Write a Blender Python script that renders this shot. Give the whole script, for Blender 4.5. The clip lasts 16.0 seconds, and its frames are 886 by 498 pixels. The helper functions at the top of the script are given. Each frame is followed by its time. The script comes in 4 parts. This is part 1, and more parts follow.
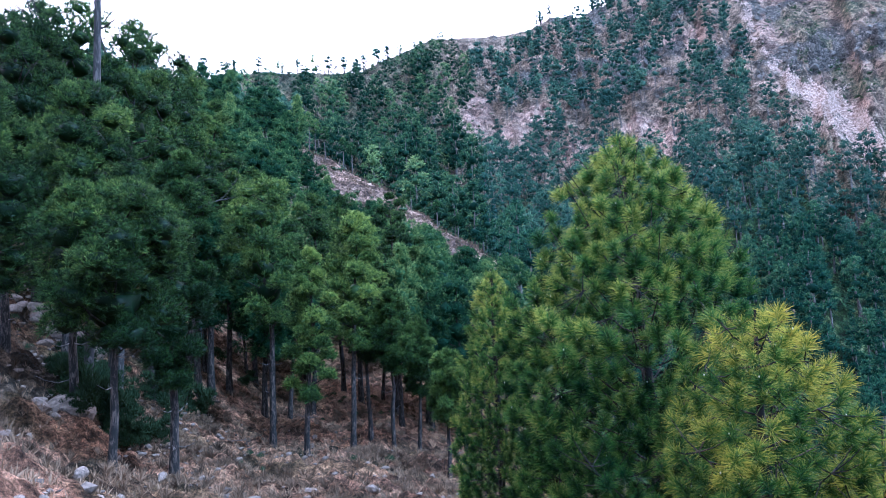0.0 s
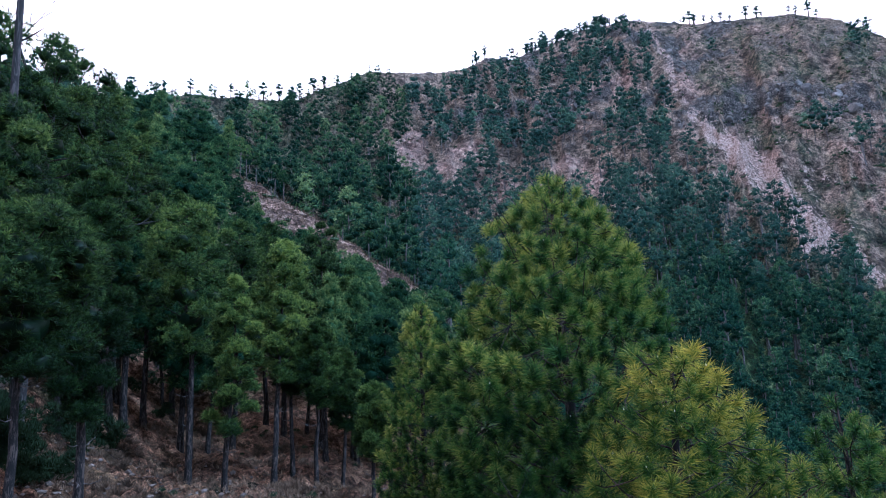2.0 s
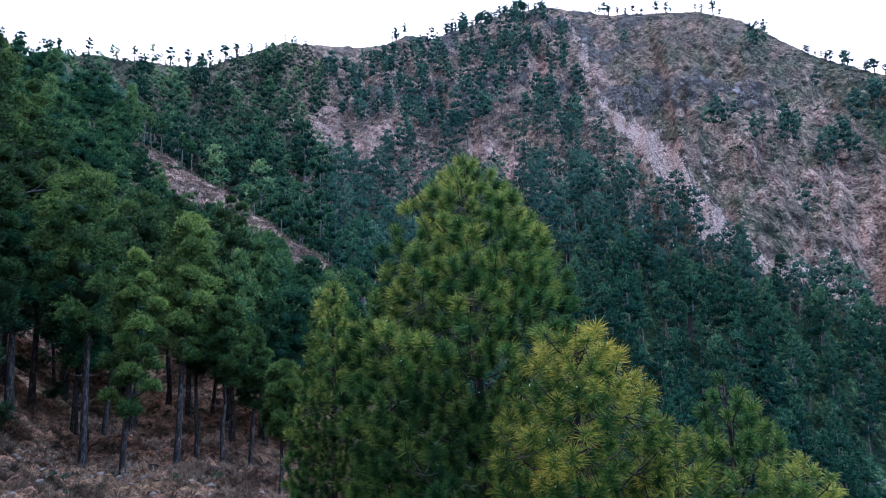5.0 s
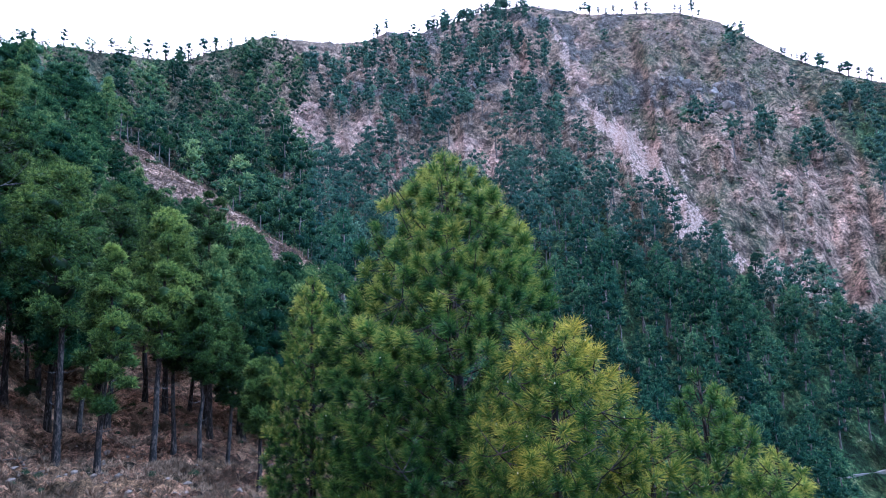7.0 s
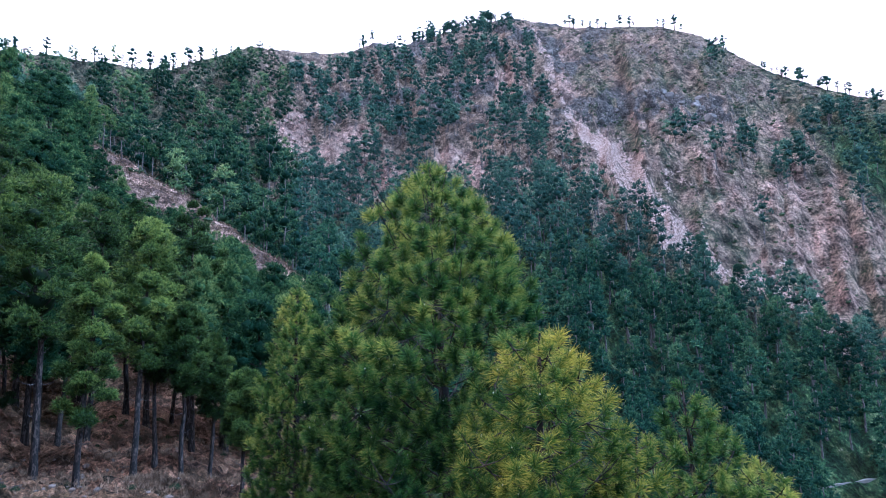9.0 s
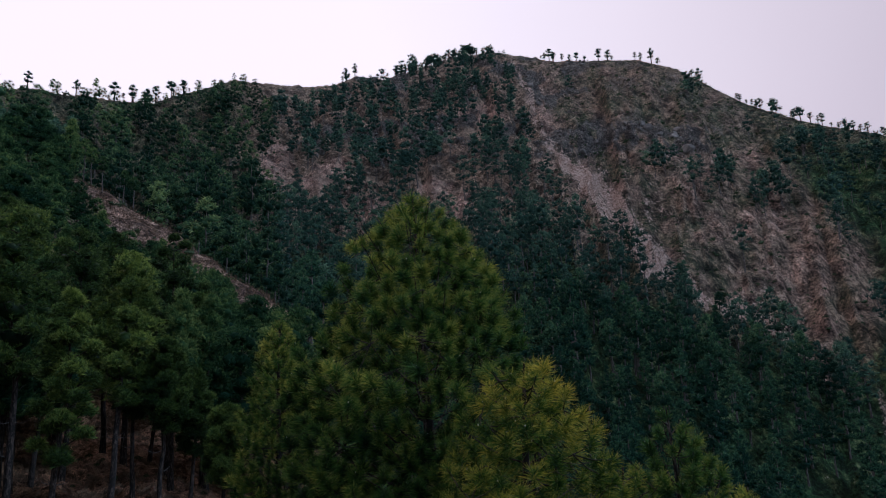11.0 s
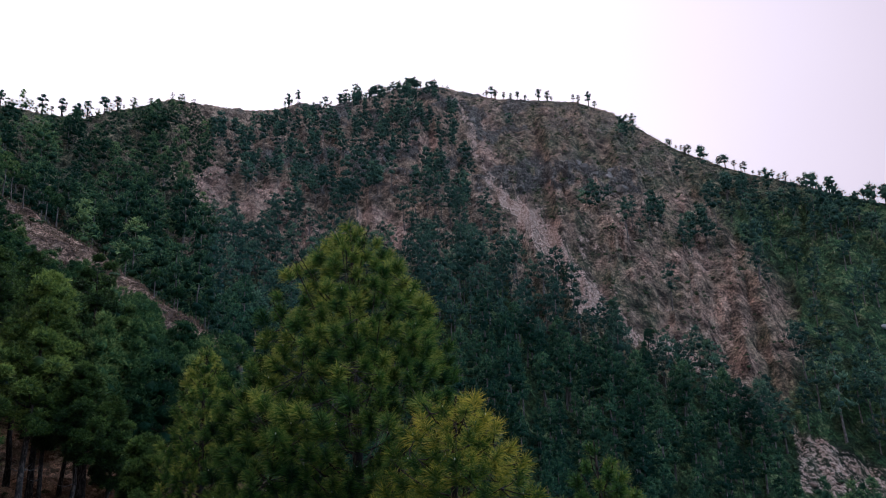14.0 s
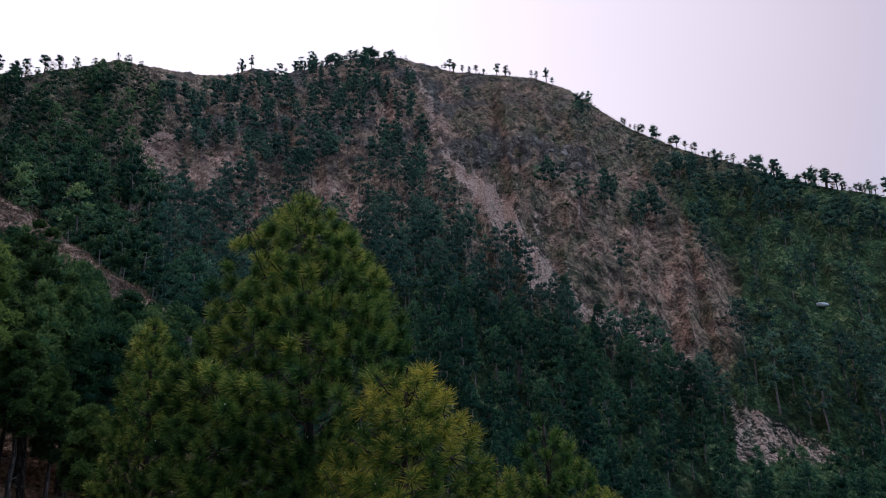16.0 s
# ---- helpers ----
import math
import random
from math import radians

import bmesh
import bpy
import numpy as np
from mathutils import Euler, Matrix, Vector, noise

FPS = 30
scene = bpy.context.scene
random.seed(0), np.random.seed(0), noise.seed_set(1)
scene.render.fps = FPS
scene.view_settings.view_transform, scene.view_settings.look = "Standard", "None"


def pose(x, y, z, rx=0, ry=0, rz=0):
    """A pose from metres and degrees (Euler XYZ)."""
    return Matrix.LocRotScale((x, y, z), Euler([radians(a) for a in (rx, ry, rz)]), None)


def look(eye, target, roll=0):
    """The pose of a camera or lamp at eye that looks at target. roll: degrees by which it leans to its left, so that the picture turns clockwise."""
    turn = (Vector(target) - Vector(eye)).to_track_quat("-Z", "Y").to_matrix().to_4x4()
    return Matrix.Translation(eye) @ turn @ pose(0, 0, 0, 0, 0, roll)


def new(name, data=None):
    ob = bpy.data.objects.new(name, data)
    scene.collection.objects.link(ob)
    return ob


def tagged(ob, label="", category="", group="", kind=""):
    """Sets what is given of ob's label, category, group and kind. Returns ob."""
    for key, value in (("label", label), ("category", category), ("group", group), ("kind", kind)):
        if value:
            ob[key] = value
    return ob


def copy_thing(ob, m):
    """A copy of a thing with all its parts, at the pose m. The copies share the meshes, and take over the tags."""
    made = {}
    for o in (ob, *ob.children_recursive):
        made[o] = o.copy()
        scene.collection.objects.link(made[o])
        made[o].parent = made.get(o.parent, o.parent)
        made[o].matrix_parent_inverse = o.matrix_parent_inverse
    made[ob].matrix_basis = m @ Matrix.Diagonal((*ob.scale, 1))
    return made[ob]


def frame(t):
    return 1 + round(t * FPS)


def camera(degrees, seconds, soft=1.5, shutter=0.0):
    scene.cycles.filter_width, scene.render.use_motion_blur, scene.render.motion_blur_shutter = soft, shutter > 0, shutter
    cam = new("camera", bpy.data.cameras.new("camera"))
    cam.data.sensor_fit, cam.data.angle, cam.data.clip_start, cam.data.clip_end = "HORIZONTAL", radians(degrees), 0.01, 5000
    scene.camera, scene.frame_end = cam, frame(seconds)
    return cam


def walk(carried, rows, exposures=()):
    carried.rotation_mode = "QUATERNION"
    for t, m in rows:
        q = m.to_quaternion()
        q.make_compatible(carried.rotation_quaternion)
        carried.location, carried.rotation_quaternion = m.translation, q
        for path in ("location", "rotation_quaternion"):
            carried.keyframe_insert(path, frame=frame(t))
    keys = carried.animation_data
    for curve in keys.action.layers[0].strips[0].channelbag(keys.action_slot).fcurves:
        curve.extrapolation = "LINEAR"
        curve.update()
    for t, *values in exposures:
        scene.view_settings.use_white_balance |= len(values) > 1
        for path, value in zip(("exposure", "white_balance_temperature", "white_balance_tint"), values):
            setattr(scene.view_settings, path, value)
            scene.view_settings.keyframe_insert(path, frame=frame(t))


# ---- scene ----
# ---- camera ----
cam = camera(68.2, 16.0, soft=1.0)
EYE = 1.6
ROWS = [
    (0.0, -0.043, 0.046, 0.026, 15.13, 7.75, 2.49),
    (0.5, -0.039, 0.040, 0.025, 13.54, 7.76, 2.09),
    (1.0, -0.033, 0.033, 0.023, 11.94, 8.02, 2.19),
    (1.5, -0.031, 0.024, 0.022, 10.84, 9.17, 2.05),
    (2.0, -0.023, 0.014, 0.016, 8.94, 10.35, 1.78),
    (2.5, -0.018, 0.008, 0.013, 7.08, 10.47, 1.63),
    (3.0, -0.019, 0.009, 0.008, 5.88, 9.68, 1.90),
    (3.5, -0.015, 0.012, 0.009, 4.95, 9.19, 2.15),
    (4.0, -0.011, 0.015, 0.004, 3.49, 8.71, 1.88),
    (6.5, -0.002, 0.011, -0.001, 0.02, 8.12, 1.75),
    (7.0, 0.003, 0.009, -0.005, -0.33, 8.02, 1.59),
    (7.5, 0.001, 0.010, 0.002, -0.54, 8.06, 1.52),
    (8.0, 0.000, 0.010, 0.002, -1.00, 8.18, 1.55),
    (8.5, 0.002, 0.010, -0.002, -1.34, 8.46, 1.58),
    (11.0, 0.009, 0.006, -0.002, -2.93, 11.55, 2.43),
    (11.5, 0.015, 0.003, -0.004, -3.52, 12.31, 2.52),
    (12.0, 0.019, -0.002, 0.001, -4.57, 13.00, 2.33),
    (12.5, 0.022, -0.009, -0.003, -5.72, 13.12, 2.06),
    (13.0, 0.027, -0.016, -0.003, -6.65, 13.40, 2.03),
    (13.5, 0.032, -0.023, -0.004, -7.88, 13.71, 1.85),
    (14.0, 0.035, -0.030, -0.003, -8.61, 14.03, 1.78),
    (14.5, 0.040, -0.034, -0.006, -9.88, 13.36, 1.89),
    (15.0, 0.043, -0.036, -0.008, -11.21, 13.07, 1.58),
    (15.5, 0.045, -0.038, -0.013, -11.96, 12.35, 1.59),
    (16.0, 0.047, -0.039, -0.015, -12.67, 11.59, 1.60),
]
EXPOSURES = [(0.0, 0.04, 3650, 5), (1.2, -0.02, 3670, 5), (2.0, -0.8, 3750, 6), (2.5, -0.96, 3750, 6), (4.0, -1.0, 3770, 6), (6.3, -0.2, 3720, 8), (8.7, -0.2, 3720, 8), (11.0, -2.25, 4200, 5), (11.5, -2.2, 4200, 5), (12.0, -2.15, 4200, 5), (12.5, -1.9, 4200, 5), (13.5, -1.8, 4200, 5), (15.0, -1.7, 4200, 5), (15.5, -1.78, 4200, 5), (16.0, -1.98, 4200, 5)]
walk(cam, [(t, pose(x, y, EYE + z, 90 + pitch, roll, yaw)) for t, x, y, z, yaw, pitch, roll in ROWS], EXPOSURES)

# ---- world and sun ----
SUN_EL, SUN_AZ = 54.0, 100.0          # height of the veiled sun, and its bearing from straight ahead (right: plus)
world = bpy.data.worlds.new("overcast_sky")
scene.world = world
world.use_nodes = True
wn, wl = world.node_tree.nodes, world.node_tree.links
wn.clear()
w_out = wn.new("ShaderNodeOutputWorld")
w_bg = wn.new("ShaderNodeBackground")
w_sky = wn.new("ShaderNodeTexSky")
w_sky.sky_type = 'NISHITA'
w_sky.sun_disc = False
w_sky.sun_elevation = radians(SUN_EL)
w_sky.sun_rotation = radians(SUN_AZ)
w_sky.dust_density = 4.0
w_geo = wn.new("ShaderNodeTexCoord")
w_noise = wn.new("ShaderNodeTexNoise")
w_noise.inputs["Scale"].default_value = 1.6
w_noise.inputs["Detail"].default_value = 3.0
w_dot = wn.new("ShaderNodeVectorMath")
w_dot.operation = 'DOT_PRODUCT'
w_dot.inputs[1].default_value = (-0.5, 0.8, 0.33)      # where the cloud is thinnest
w_ramp = wn.new("ShaderNodeValToRGB")
w_ramp.color_ramp.elements.new(0.3)
for stop, (place, tone) in zip(w_ramp.color_ramp.elements, ((0.0, (12.0, 10.2, 9.2)), (0.3, (20.5, 12.8, 9.2)), (0.9, (38.0, 24.5, 17.2)))):
    stop.position, stop.color = place, (*tone, 1)
w_add = wn.new("ShaderNodeMath")
w_add.operation = 'MULTIPLY_ADD'
w_add.inputs[1].default_value, w_add.inputs[2].default_value = 0.16, -0.08
w_sum = wn.new("ShaderNodeMath")
w_mix = wn.new("ShaderNodeMix")
w_mix.data_type = 'RGBA'
w_mix.inputs[0].default_value = 0.88
wl.new(w_geo.outputs["Generated"], w_noise.inputs["Vector"])
wl.new(w_geo.outputs["Generated"], w_dot.inputs[0])
wl.new(w_noise.outputs["Fac"], w_add.inputs[0])
wl.new(w_dot.outputs["Value"], w_sum.inputs[0])
wl.new(w_add.outputs[0], w_sum.inputs[1])
wl.new(w_sum.outputs[0], w_ramp.inputs["Fac"])
wl.new(w_sky.outputs["Color"], w_mix.inputs[6])
wl.new(w_ramp.outputs["Color"], w_mix.inputs[7])
wl.new(w_mix.outputs[2], w_bg.inputs["Color"])
w_bg.inputs["Strength"].default_value = 0.19
wl.new(w_bg.outputs[0], w_out.inputs["Surface"])

sun = new("sun", bpy.data.lights.new("sun", 'SUN'))
sun.data.energy, sun.data.angle, sun.data.color = 4.0, radians(8), (1.0, 0.93, 0.83)
sun.matrix_world = look(Vector((math.sin(radians(SUN_AZ)) * math.cos(radians(SUN_EL)), math.cos(radians(SUN_AZ)) * math.cos(radians(SUN_EL)), math.sin(radians(SUN_EL)))) * 100, (0, 0, 0))


# ---- materials ----
def material(name):
    m = bpy.data.materials.new(name)
    m.use_nodes = True
    return m, m.node_tree.nodes, m.node_tree.links, m.node_tree.nodes["Principled BSDF"]


def ramp(nodes, stops):
    r = nodes.new("ShaderNodeValToRGB")
    while len(r.color_ramp.elements) < len(stops):
        r.color_ramp.elements.new(0.5)
    for e, (p, c) in zip(r.color_ramp.elements, stops):
        e.position, e.color = p, (*c, 1)
    return r


def mixer(nodes, links, fac, a, b, blend='MIX'):
    n = nodes.new("ShaderNodeMix")
    n.data_type, n.blend_type = 'RGBA', blend
    if isinstance(fac, float):
        n.inputs[0].default_value = fac
    else:
        links.new(fac, n.inputs[0])
    for sock, v in ((n.inputs[6], a), (n.inputs[7], b)):
        if isinstance(v, tuple):
            sock.default_value = (*v, 1)
        else:
            links.new(v, sock)
    return n.outputs[2]


def noise_tex(nodes, links, vec, scale, detail=4.0, rough=0.6, distort=0.0):
    n = nodes.new("ShaderNodeTexNoise")
    n.inputs["Scale"].default_value, n.inputs["Detail"].default_value = scale, detail
    n.inputs["Roughness"].default_value, n.inputs["Distortion"].default_value = rough, distort
    links.new(vec, n.inputs["Vector"])
    return n.outputs["Fac"]


def needle_material(name, dark, mid, light, gloss=0.45, vary=0.4):
    """Pine needles: colour differs needle by needle and tree by tree; tint also holds crown shade and lit tips; light
    shines through a little.
    """
    m, n, l, bsdf = material(name)
    geo = n.new("ShaderNodeNewGeometry")
    att = n.new("ShaderNodeAttribute")
    att.attribute_name = "tint"
    add = n.new("ShaderNodeMath")
    add.operation = 'MULTIPLY_ADD'
    add.inputs[1].default_value = vary
    l.new(geo.outputs["Random Per Island"], add.inputs[0])
    info = n.new("ShaderNodeObjectInfo")
    each = n.new("ShaderNodeMath")
    each.operation = 'MULTIPLY_ADD'
    each.inputs[1].default_value = 0.16
    l.new(info.outputs["Random"], each.inputs[0])
    l.new(att.outputs["Fac"], each.inputs[2])
    off = n.new("ShaderNodeMath")
    off.operation = 'SUBTRACT'
    off.inputs[1].default_value = 0.08
    l.new(each.outputs[0], off.inputs[0])
    l.new(off.outputs[0], add.inputs[2])
    # low tint paints shaded inner needles, high tint lit tips
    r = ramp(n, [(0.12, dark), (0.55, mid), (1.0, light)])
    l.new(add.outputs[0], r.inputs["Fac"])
    l.new(r.outputs["Color"], bsdf.inputs["Base Color"])
    bsdf.inputs["Roughness"].default_value = gloss
    bsdf.inputs["Specular IOR Level"].default_value = 0.2
    tr = n.new("ShaderNodeBsdfTranslucent")
    l.new(r.outputs["Color"], tr.inputs["Color"])
    mx = n.new("ShaderNodeMixShader")
    mx.inputs[0].default_value = 0.3
    l.new(bsdf.outputs[0], mx.inputs[1])
    l.new(tr.outputs[0], mx.inputs[2])
    l.new(mx.outputs[0], n["Material Output"].inputs["Surface"])
    return m


def bark_material(name, dark, light, scale):
    m, n, l, bsdf = material(name)
    tc = n.new("ShaderNodeTexCoord")
    mp = n.new("ShaderNodeMapping")
    mp.inputs["Scale"].default_value = (1, 1, 0.25)
    l.new(tc.outputs["Object"], mp.inputs["Vector"])
    f1 = noise_tex(n, l, mp.outputs[0], scale, 6.0, 0.7, 0.8)
    r = ramp(n, [(0.49, dark), (0.6, light)])
    l.new(f1, r.inputs["Fac"])
    l.new(r.outputs["Color"], bsdf.inputs["Base Color"])
    bsdf.inputs["Roughness"].default_value = 0.9
    b = n.new("ShaderNodeBump")
    b.inputs["Strength"].default_value, b.inputs["Distance"].default_value = 0.8, 0.03
    l.new(f1, b.inputs["Height"])
    l.new(b.outputs[0], bsdf.inputs["Normal"])
    return m


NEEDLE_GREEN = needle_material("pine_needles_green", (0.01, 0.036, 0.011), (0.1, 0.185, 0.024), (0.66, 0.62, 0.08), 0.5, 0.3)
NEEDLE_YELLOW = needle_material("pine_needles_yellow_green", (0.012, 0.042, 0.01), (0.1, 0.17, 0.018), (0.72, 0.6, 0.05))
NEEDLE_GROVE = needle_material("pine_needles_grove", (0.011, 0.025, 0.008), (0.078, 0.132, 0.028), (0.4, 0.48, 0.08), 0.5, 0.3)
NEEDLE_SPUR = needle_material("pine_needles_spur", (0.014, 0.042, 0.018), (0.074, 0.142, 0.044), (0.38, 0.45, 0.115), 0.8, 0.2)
# far needles paler and bluer: the mountain haze is put into their colour
NEEDLE_FOREST_HAZE = needle_material("pine_needles_forest_haze", (0.038, 0.08, 0.062), (0.112, 0.186, 0.118), (0.26, 0.36, 0.2), 0.8, 0.2)
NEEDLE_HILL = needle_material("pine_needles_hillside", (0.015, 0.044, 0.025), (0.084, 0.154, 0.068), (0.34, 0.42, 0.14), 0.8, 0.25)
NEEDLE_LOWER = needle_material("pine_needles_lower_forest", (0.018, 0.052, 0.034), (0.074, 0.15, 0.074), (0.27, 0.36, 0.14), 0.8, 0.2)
BARK = bark_material("pine_bark", (0.008, 0.006, 0.005), (0.11, 0.082, 0.064), 11.0)
BARK_PALE = bark_material("pale_pine_bark", (0.1, 0.085, 0.075), (0.3, 0.26, 0.23), 3.0)


def ground_material():
    m, n, l, bsdf = material("mountain_ground")
    tc = n.new("ShaderNodeTexCoord")
    v = tc.outputs["Object"]
    away = n.new("ShaderNodeAttribute")
    away.attribute_name = "grain"
    mp = n.new("ShaderNodeVectorMath")
    mp.operation = 'MULTIPLY'
    l.new(v, mp.inputs[0])
    l.new(away.outputs["Vector"], mp.inputs[1])
    big, mid, fine = (noise_tex(n, l, v, 0.03, 5.0, 0.6, 0.4), noise_tex(n, l, mp.outputs[0], 0.4, 8.0, 0.72, 0.0), noise_tex(n, l, mp.outputs[0], 1.6, 8.0, 0.75, 0.0))
    soil = ramp(n, [(0.38, (0.08, 0.055, 0.04)), (0.5, (0.265, 0.18, 0.128)), (0.64, (0.52, 0.37, 0.27))])
    l.new(mid, soil.inputs["Fac"])
    grass = ramp(n, [(0.38, (0.03, 0.045, 0.028)), (0.52, (0.115, 0.115, 0.068)), (0.66, (0.36, 0.27, 0.17))])
    l.new(mid, grass.inputs["Fac"])
    rock = ramp(n, [(0.42, (0.03, 0.028, 0.025)), (0.52, (0.115, 0.103, 0.088)), (0.64, (0.4, 0.35, 0.3))])
    l.new(fine, rock.inputs["Fac"])

    def att(name):
        a = n.new("ShaderNodeAttribute")
        a.attribute_name = name
        return a.outputs["Fac"]

    def ragged(name, gain=3.0, off=0.5):
        a = n.new("ShaderNodeMath")
        a.operation = 'MULTIPLY_ADD'
        a.inputs[1].default_value = 1.8
        l.new(mid, a.inputs[0])
        l.new(att(name), a.inputs[2])
        b = n.new("ShaderNodeMath")
        b.operation = 'MULTIPLY_ADD'
        b.inputs[1].default_value = 1.3
        l.new(fine, b.inputs[0])
        l.new(a.outputs[0], b.inputs[2])
        c = n.new("ShaderNodeMapRange")
        c.inputs["From Min"].default_value, c.inputs["From Max"].default_value = 1.55 + off - 0.5 / gain, 1.55 + off + 0.5 / gain
        l.new(b.outputs[0], c.inputs["Value"])
        return c.outputs["Result"]

    gr = n.new("ShaderNodeMath")
    gr.operation = 'MULTIPLY'
    gs = ramp(n, [(0.3, (0.55, 0.55, 0.55)), (0.5, (1, 1, 1))])
    l.new(big, gs.inputs["Fac"])
    l.new(gs.outputs["Color"], gr.inputs[0])
    l.new(att("grass"), gr.inputs[1])
    dust = ramp(n, [(0.38, (0.15, 0.098, 0.072)), (0.5, (0.41, 0.272, 0.205)), (0.62, (0.63, 0.46, 0.36))])
    l.new(mid, dust.inputs["Fac"])
    c = mixer(n, l, ragged("bare", 2.0), soil.outputs["Color"], dust.outputs["Color"])
    c = mixer(n, l, gr.outputs[0], c, grass.outputs["Color"])
    turf = ramp(n, [(0.36, (0.018, 0.04, 0.016)), (0.5, (0.055, 0.105, 0.04)), (0.64, (0.17, 0.2, 0.08))])
    l.new(mid, turf.inputs["Fac"])
    c = mixer(n, l, ragged("meadow", 1.6, 0.45), c, turf.outputs["Color"])
    grit = ramp(n, [(0.36, (0.42, 0.42, 0.44)), (0.5, (1, 1, 1)), (0.62, (1.7, 1.65, 1.6))])
    l.new(fine, grit.inputs["Fac"])
    c = mixer(n, l, 1.0, c, grit.outputs["Color"], 'MULTIPLY')
    tiny = noise_tex(n, l, v, 11.0, 5.0, 0.75)
    spots = ramp(n, [(0.36, (0.25, 0.25, 0.25)), (0.5, (0.95, 0.95, 0.95)), (0.64, (1.9, 1.85, 1.8))])
    l.new(tiny, spots.inputs["Fac"])
    c = mixer(n, l, 1.0, c, spots.outputs["Color"], 'MULTIPLY')
    c = mixer(n, l, ragged("rock"), c, rock.outputs["Color"])
    mpl = n.new("ShaderNodeMapping")
    mpl.inputs["Rotation"].default_value = (0.0, radians(28), 0.3)
    mpl.inputs["Scale"].default_value = (1, 1, 1.3)
    l.new(mp.outputs[0], mpl.inputs["Vector"])
    ledge = noise_tex(n, l, mpl.outputs[0], 0.14, 9.0, 0.68, 0.0)
    strata = ramp(n, [(0.4, (0.4, 0.4, 0.42)), (0.5, (0.95, 0.95, 0.95)), (0.62, (1.4, 1.36, 1.32))])
    l.new(ledge, strata.inputs["Fac"])
    c = mixer(n, l, 1.0, c, strata.outputs["Color"], 'MULTIPLY')
    pale = ramp(n, [(0.4, (0.16, 0.1, 0.07)), (0.5, (0.55, 0.375, 0.28)), (0.59, (0.88, 0.7, 0.57))])
    l.new(fine, pale.inputs["Fac"])
    c = mixer(n, l, ragged("scree", 4.5), c, pale.outputs["Color"])
    c = mixer(n, l, att("loam"), c, mixer(n, l, 1.0, c, (0.82, 0.69, 0.53), 'MULTIPLY'))          # needle litter on the soil of the near slope
    l.new(c, bsdf.inputs["Base Color"])
    bsdf.inputs["Roughness"].default_value = 0.95
    bsdf.inputs["Specular IOR Level"].default_value = 0.15
    b1 = n.new("ShaderNodeBump")
    b1.inputs["Strength"].default_value, b1.inputs["Distance"].default_value = 0.9, 2.4
    l.new(mid, b1.inputs["Height"])
    b0 = n.new("ShaderNodeBump")
    b0.inputs["Strength"].default_value, b0.inputs["Distance"].default_value = 0.8, 5.0
    l.new(ledge, b0.inputs["Height"])
    l.new(b0.outputs[0], b1.inputs["Normal"])
    b2 = n.new("ShaderNodeBump")
    b2.inputs["Strength"].default_value, b2.inputs["Distance"].default_value = 0.7, 0.5
    l.new(fine, b2.inputs["Height"])
    l.new(b1.outputs[0], b2.inputs["Normal"])
    b3 = n.new("ShaderNodeBump")
    b3.inputs["Strength"].default_value, b3.inputs["Distance"].default_value = 1.0, 0.12
    l.new(tiny, b3.inputs["Height"])
    l.new(b2.outputs[0], b3.inputs["Normal"])
    l.new(b3.outputs[0], bsdf.inputs["Normal"])
    return m


GROUND = ground_material()

# ---- the lie of the land ----
rng = np.random.default_rng(7)
LATTICE = rng.random((64, 64))


def value_noise(x, y):
    xi, yi = np.floor(x).astype(int), np.floor(y).astype(int)
    fx, fy = x - xi, y - yi
    fx, fy = fx * fx * (3 - 2 * fx), fy * fy * (3 - 2 * fy)
    a, b = LATTICE[xi % 64, yi % 64], LATTICE[(xi + 1) % 64, yi % 64]
    c, d = LATTICE[xi % 64, (yi + 1) % 64], LATTICE[(xi + 1) % 64, (yi + 1) % 64]
    return (a * (1 - fx) + b * fx) * (1 - fy) + (c * (1 - fx) + d * fx) * fy - 0.5


def fbm(x, y, octaves=4):
    return sum(value_noise(x * 2.03 ** k + 11 * k, y * 2.03 ** k + 5 * k) * 0.52 ** k for k in range(octaves))


# the main ridge: bearing, height angle of its crest from the eye
RIDGE_EL = ([-180, -100, -75, -40, -34.2, -30.5, -26, -22, -19.4, -15, -8.9, -6, -4, -1.6, 1.6, 5.9, 9.5, 14.5, 21.7, 25.2, 28, 30, 33.8, 38, 42, 48, 60, 100, 180],
            [8, 14, 19.8, 21.4, 21.6, 22.4, 22.5, 22.5, 23.6, 25.2, 25.0, 25.3, 26.0, 25.7, 26.5, 27.5, 27.5, 26.3, 25.4, 24, 21.9, 20.4, 18.2, 16.4, 14.4, 12, 10, 8, 8])
RIDGE_R = ([-180, -75, -50, -34, -20, -8, 7, 20, 30, 48, 80, 180], [300, 230, 250, 290, 360, 430, 500, 470, 420, 340, 300, 300])
BASE_R = ([-180, -75, -30, 0, 15, 30, 48, 180], [150, 120, 150, 132, 122, 150, 190, 190])
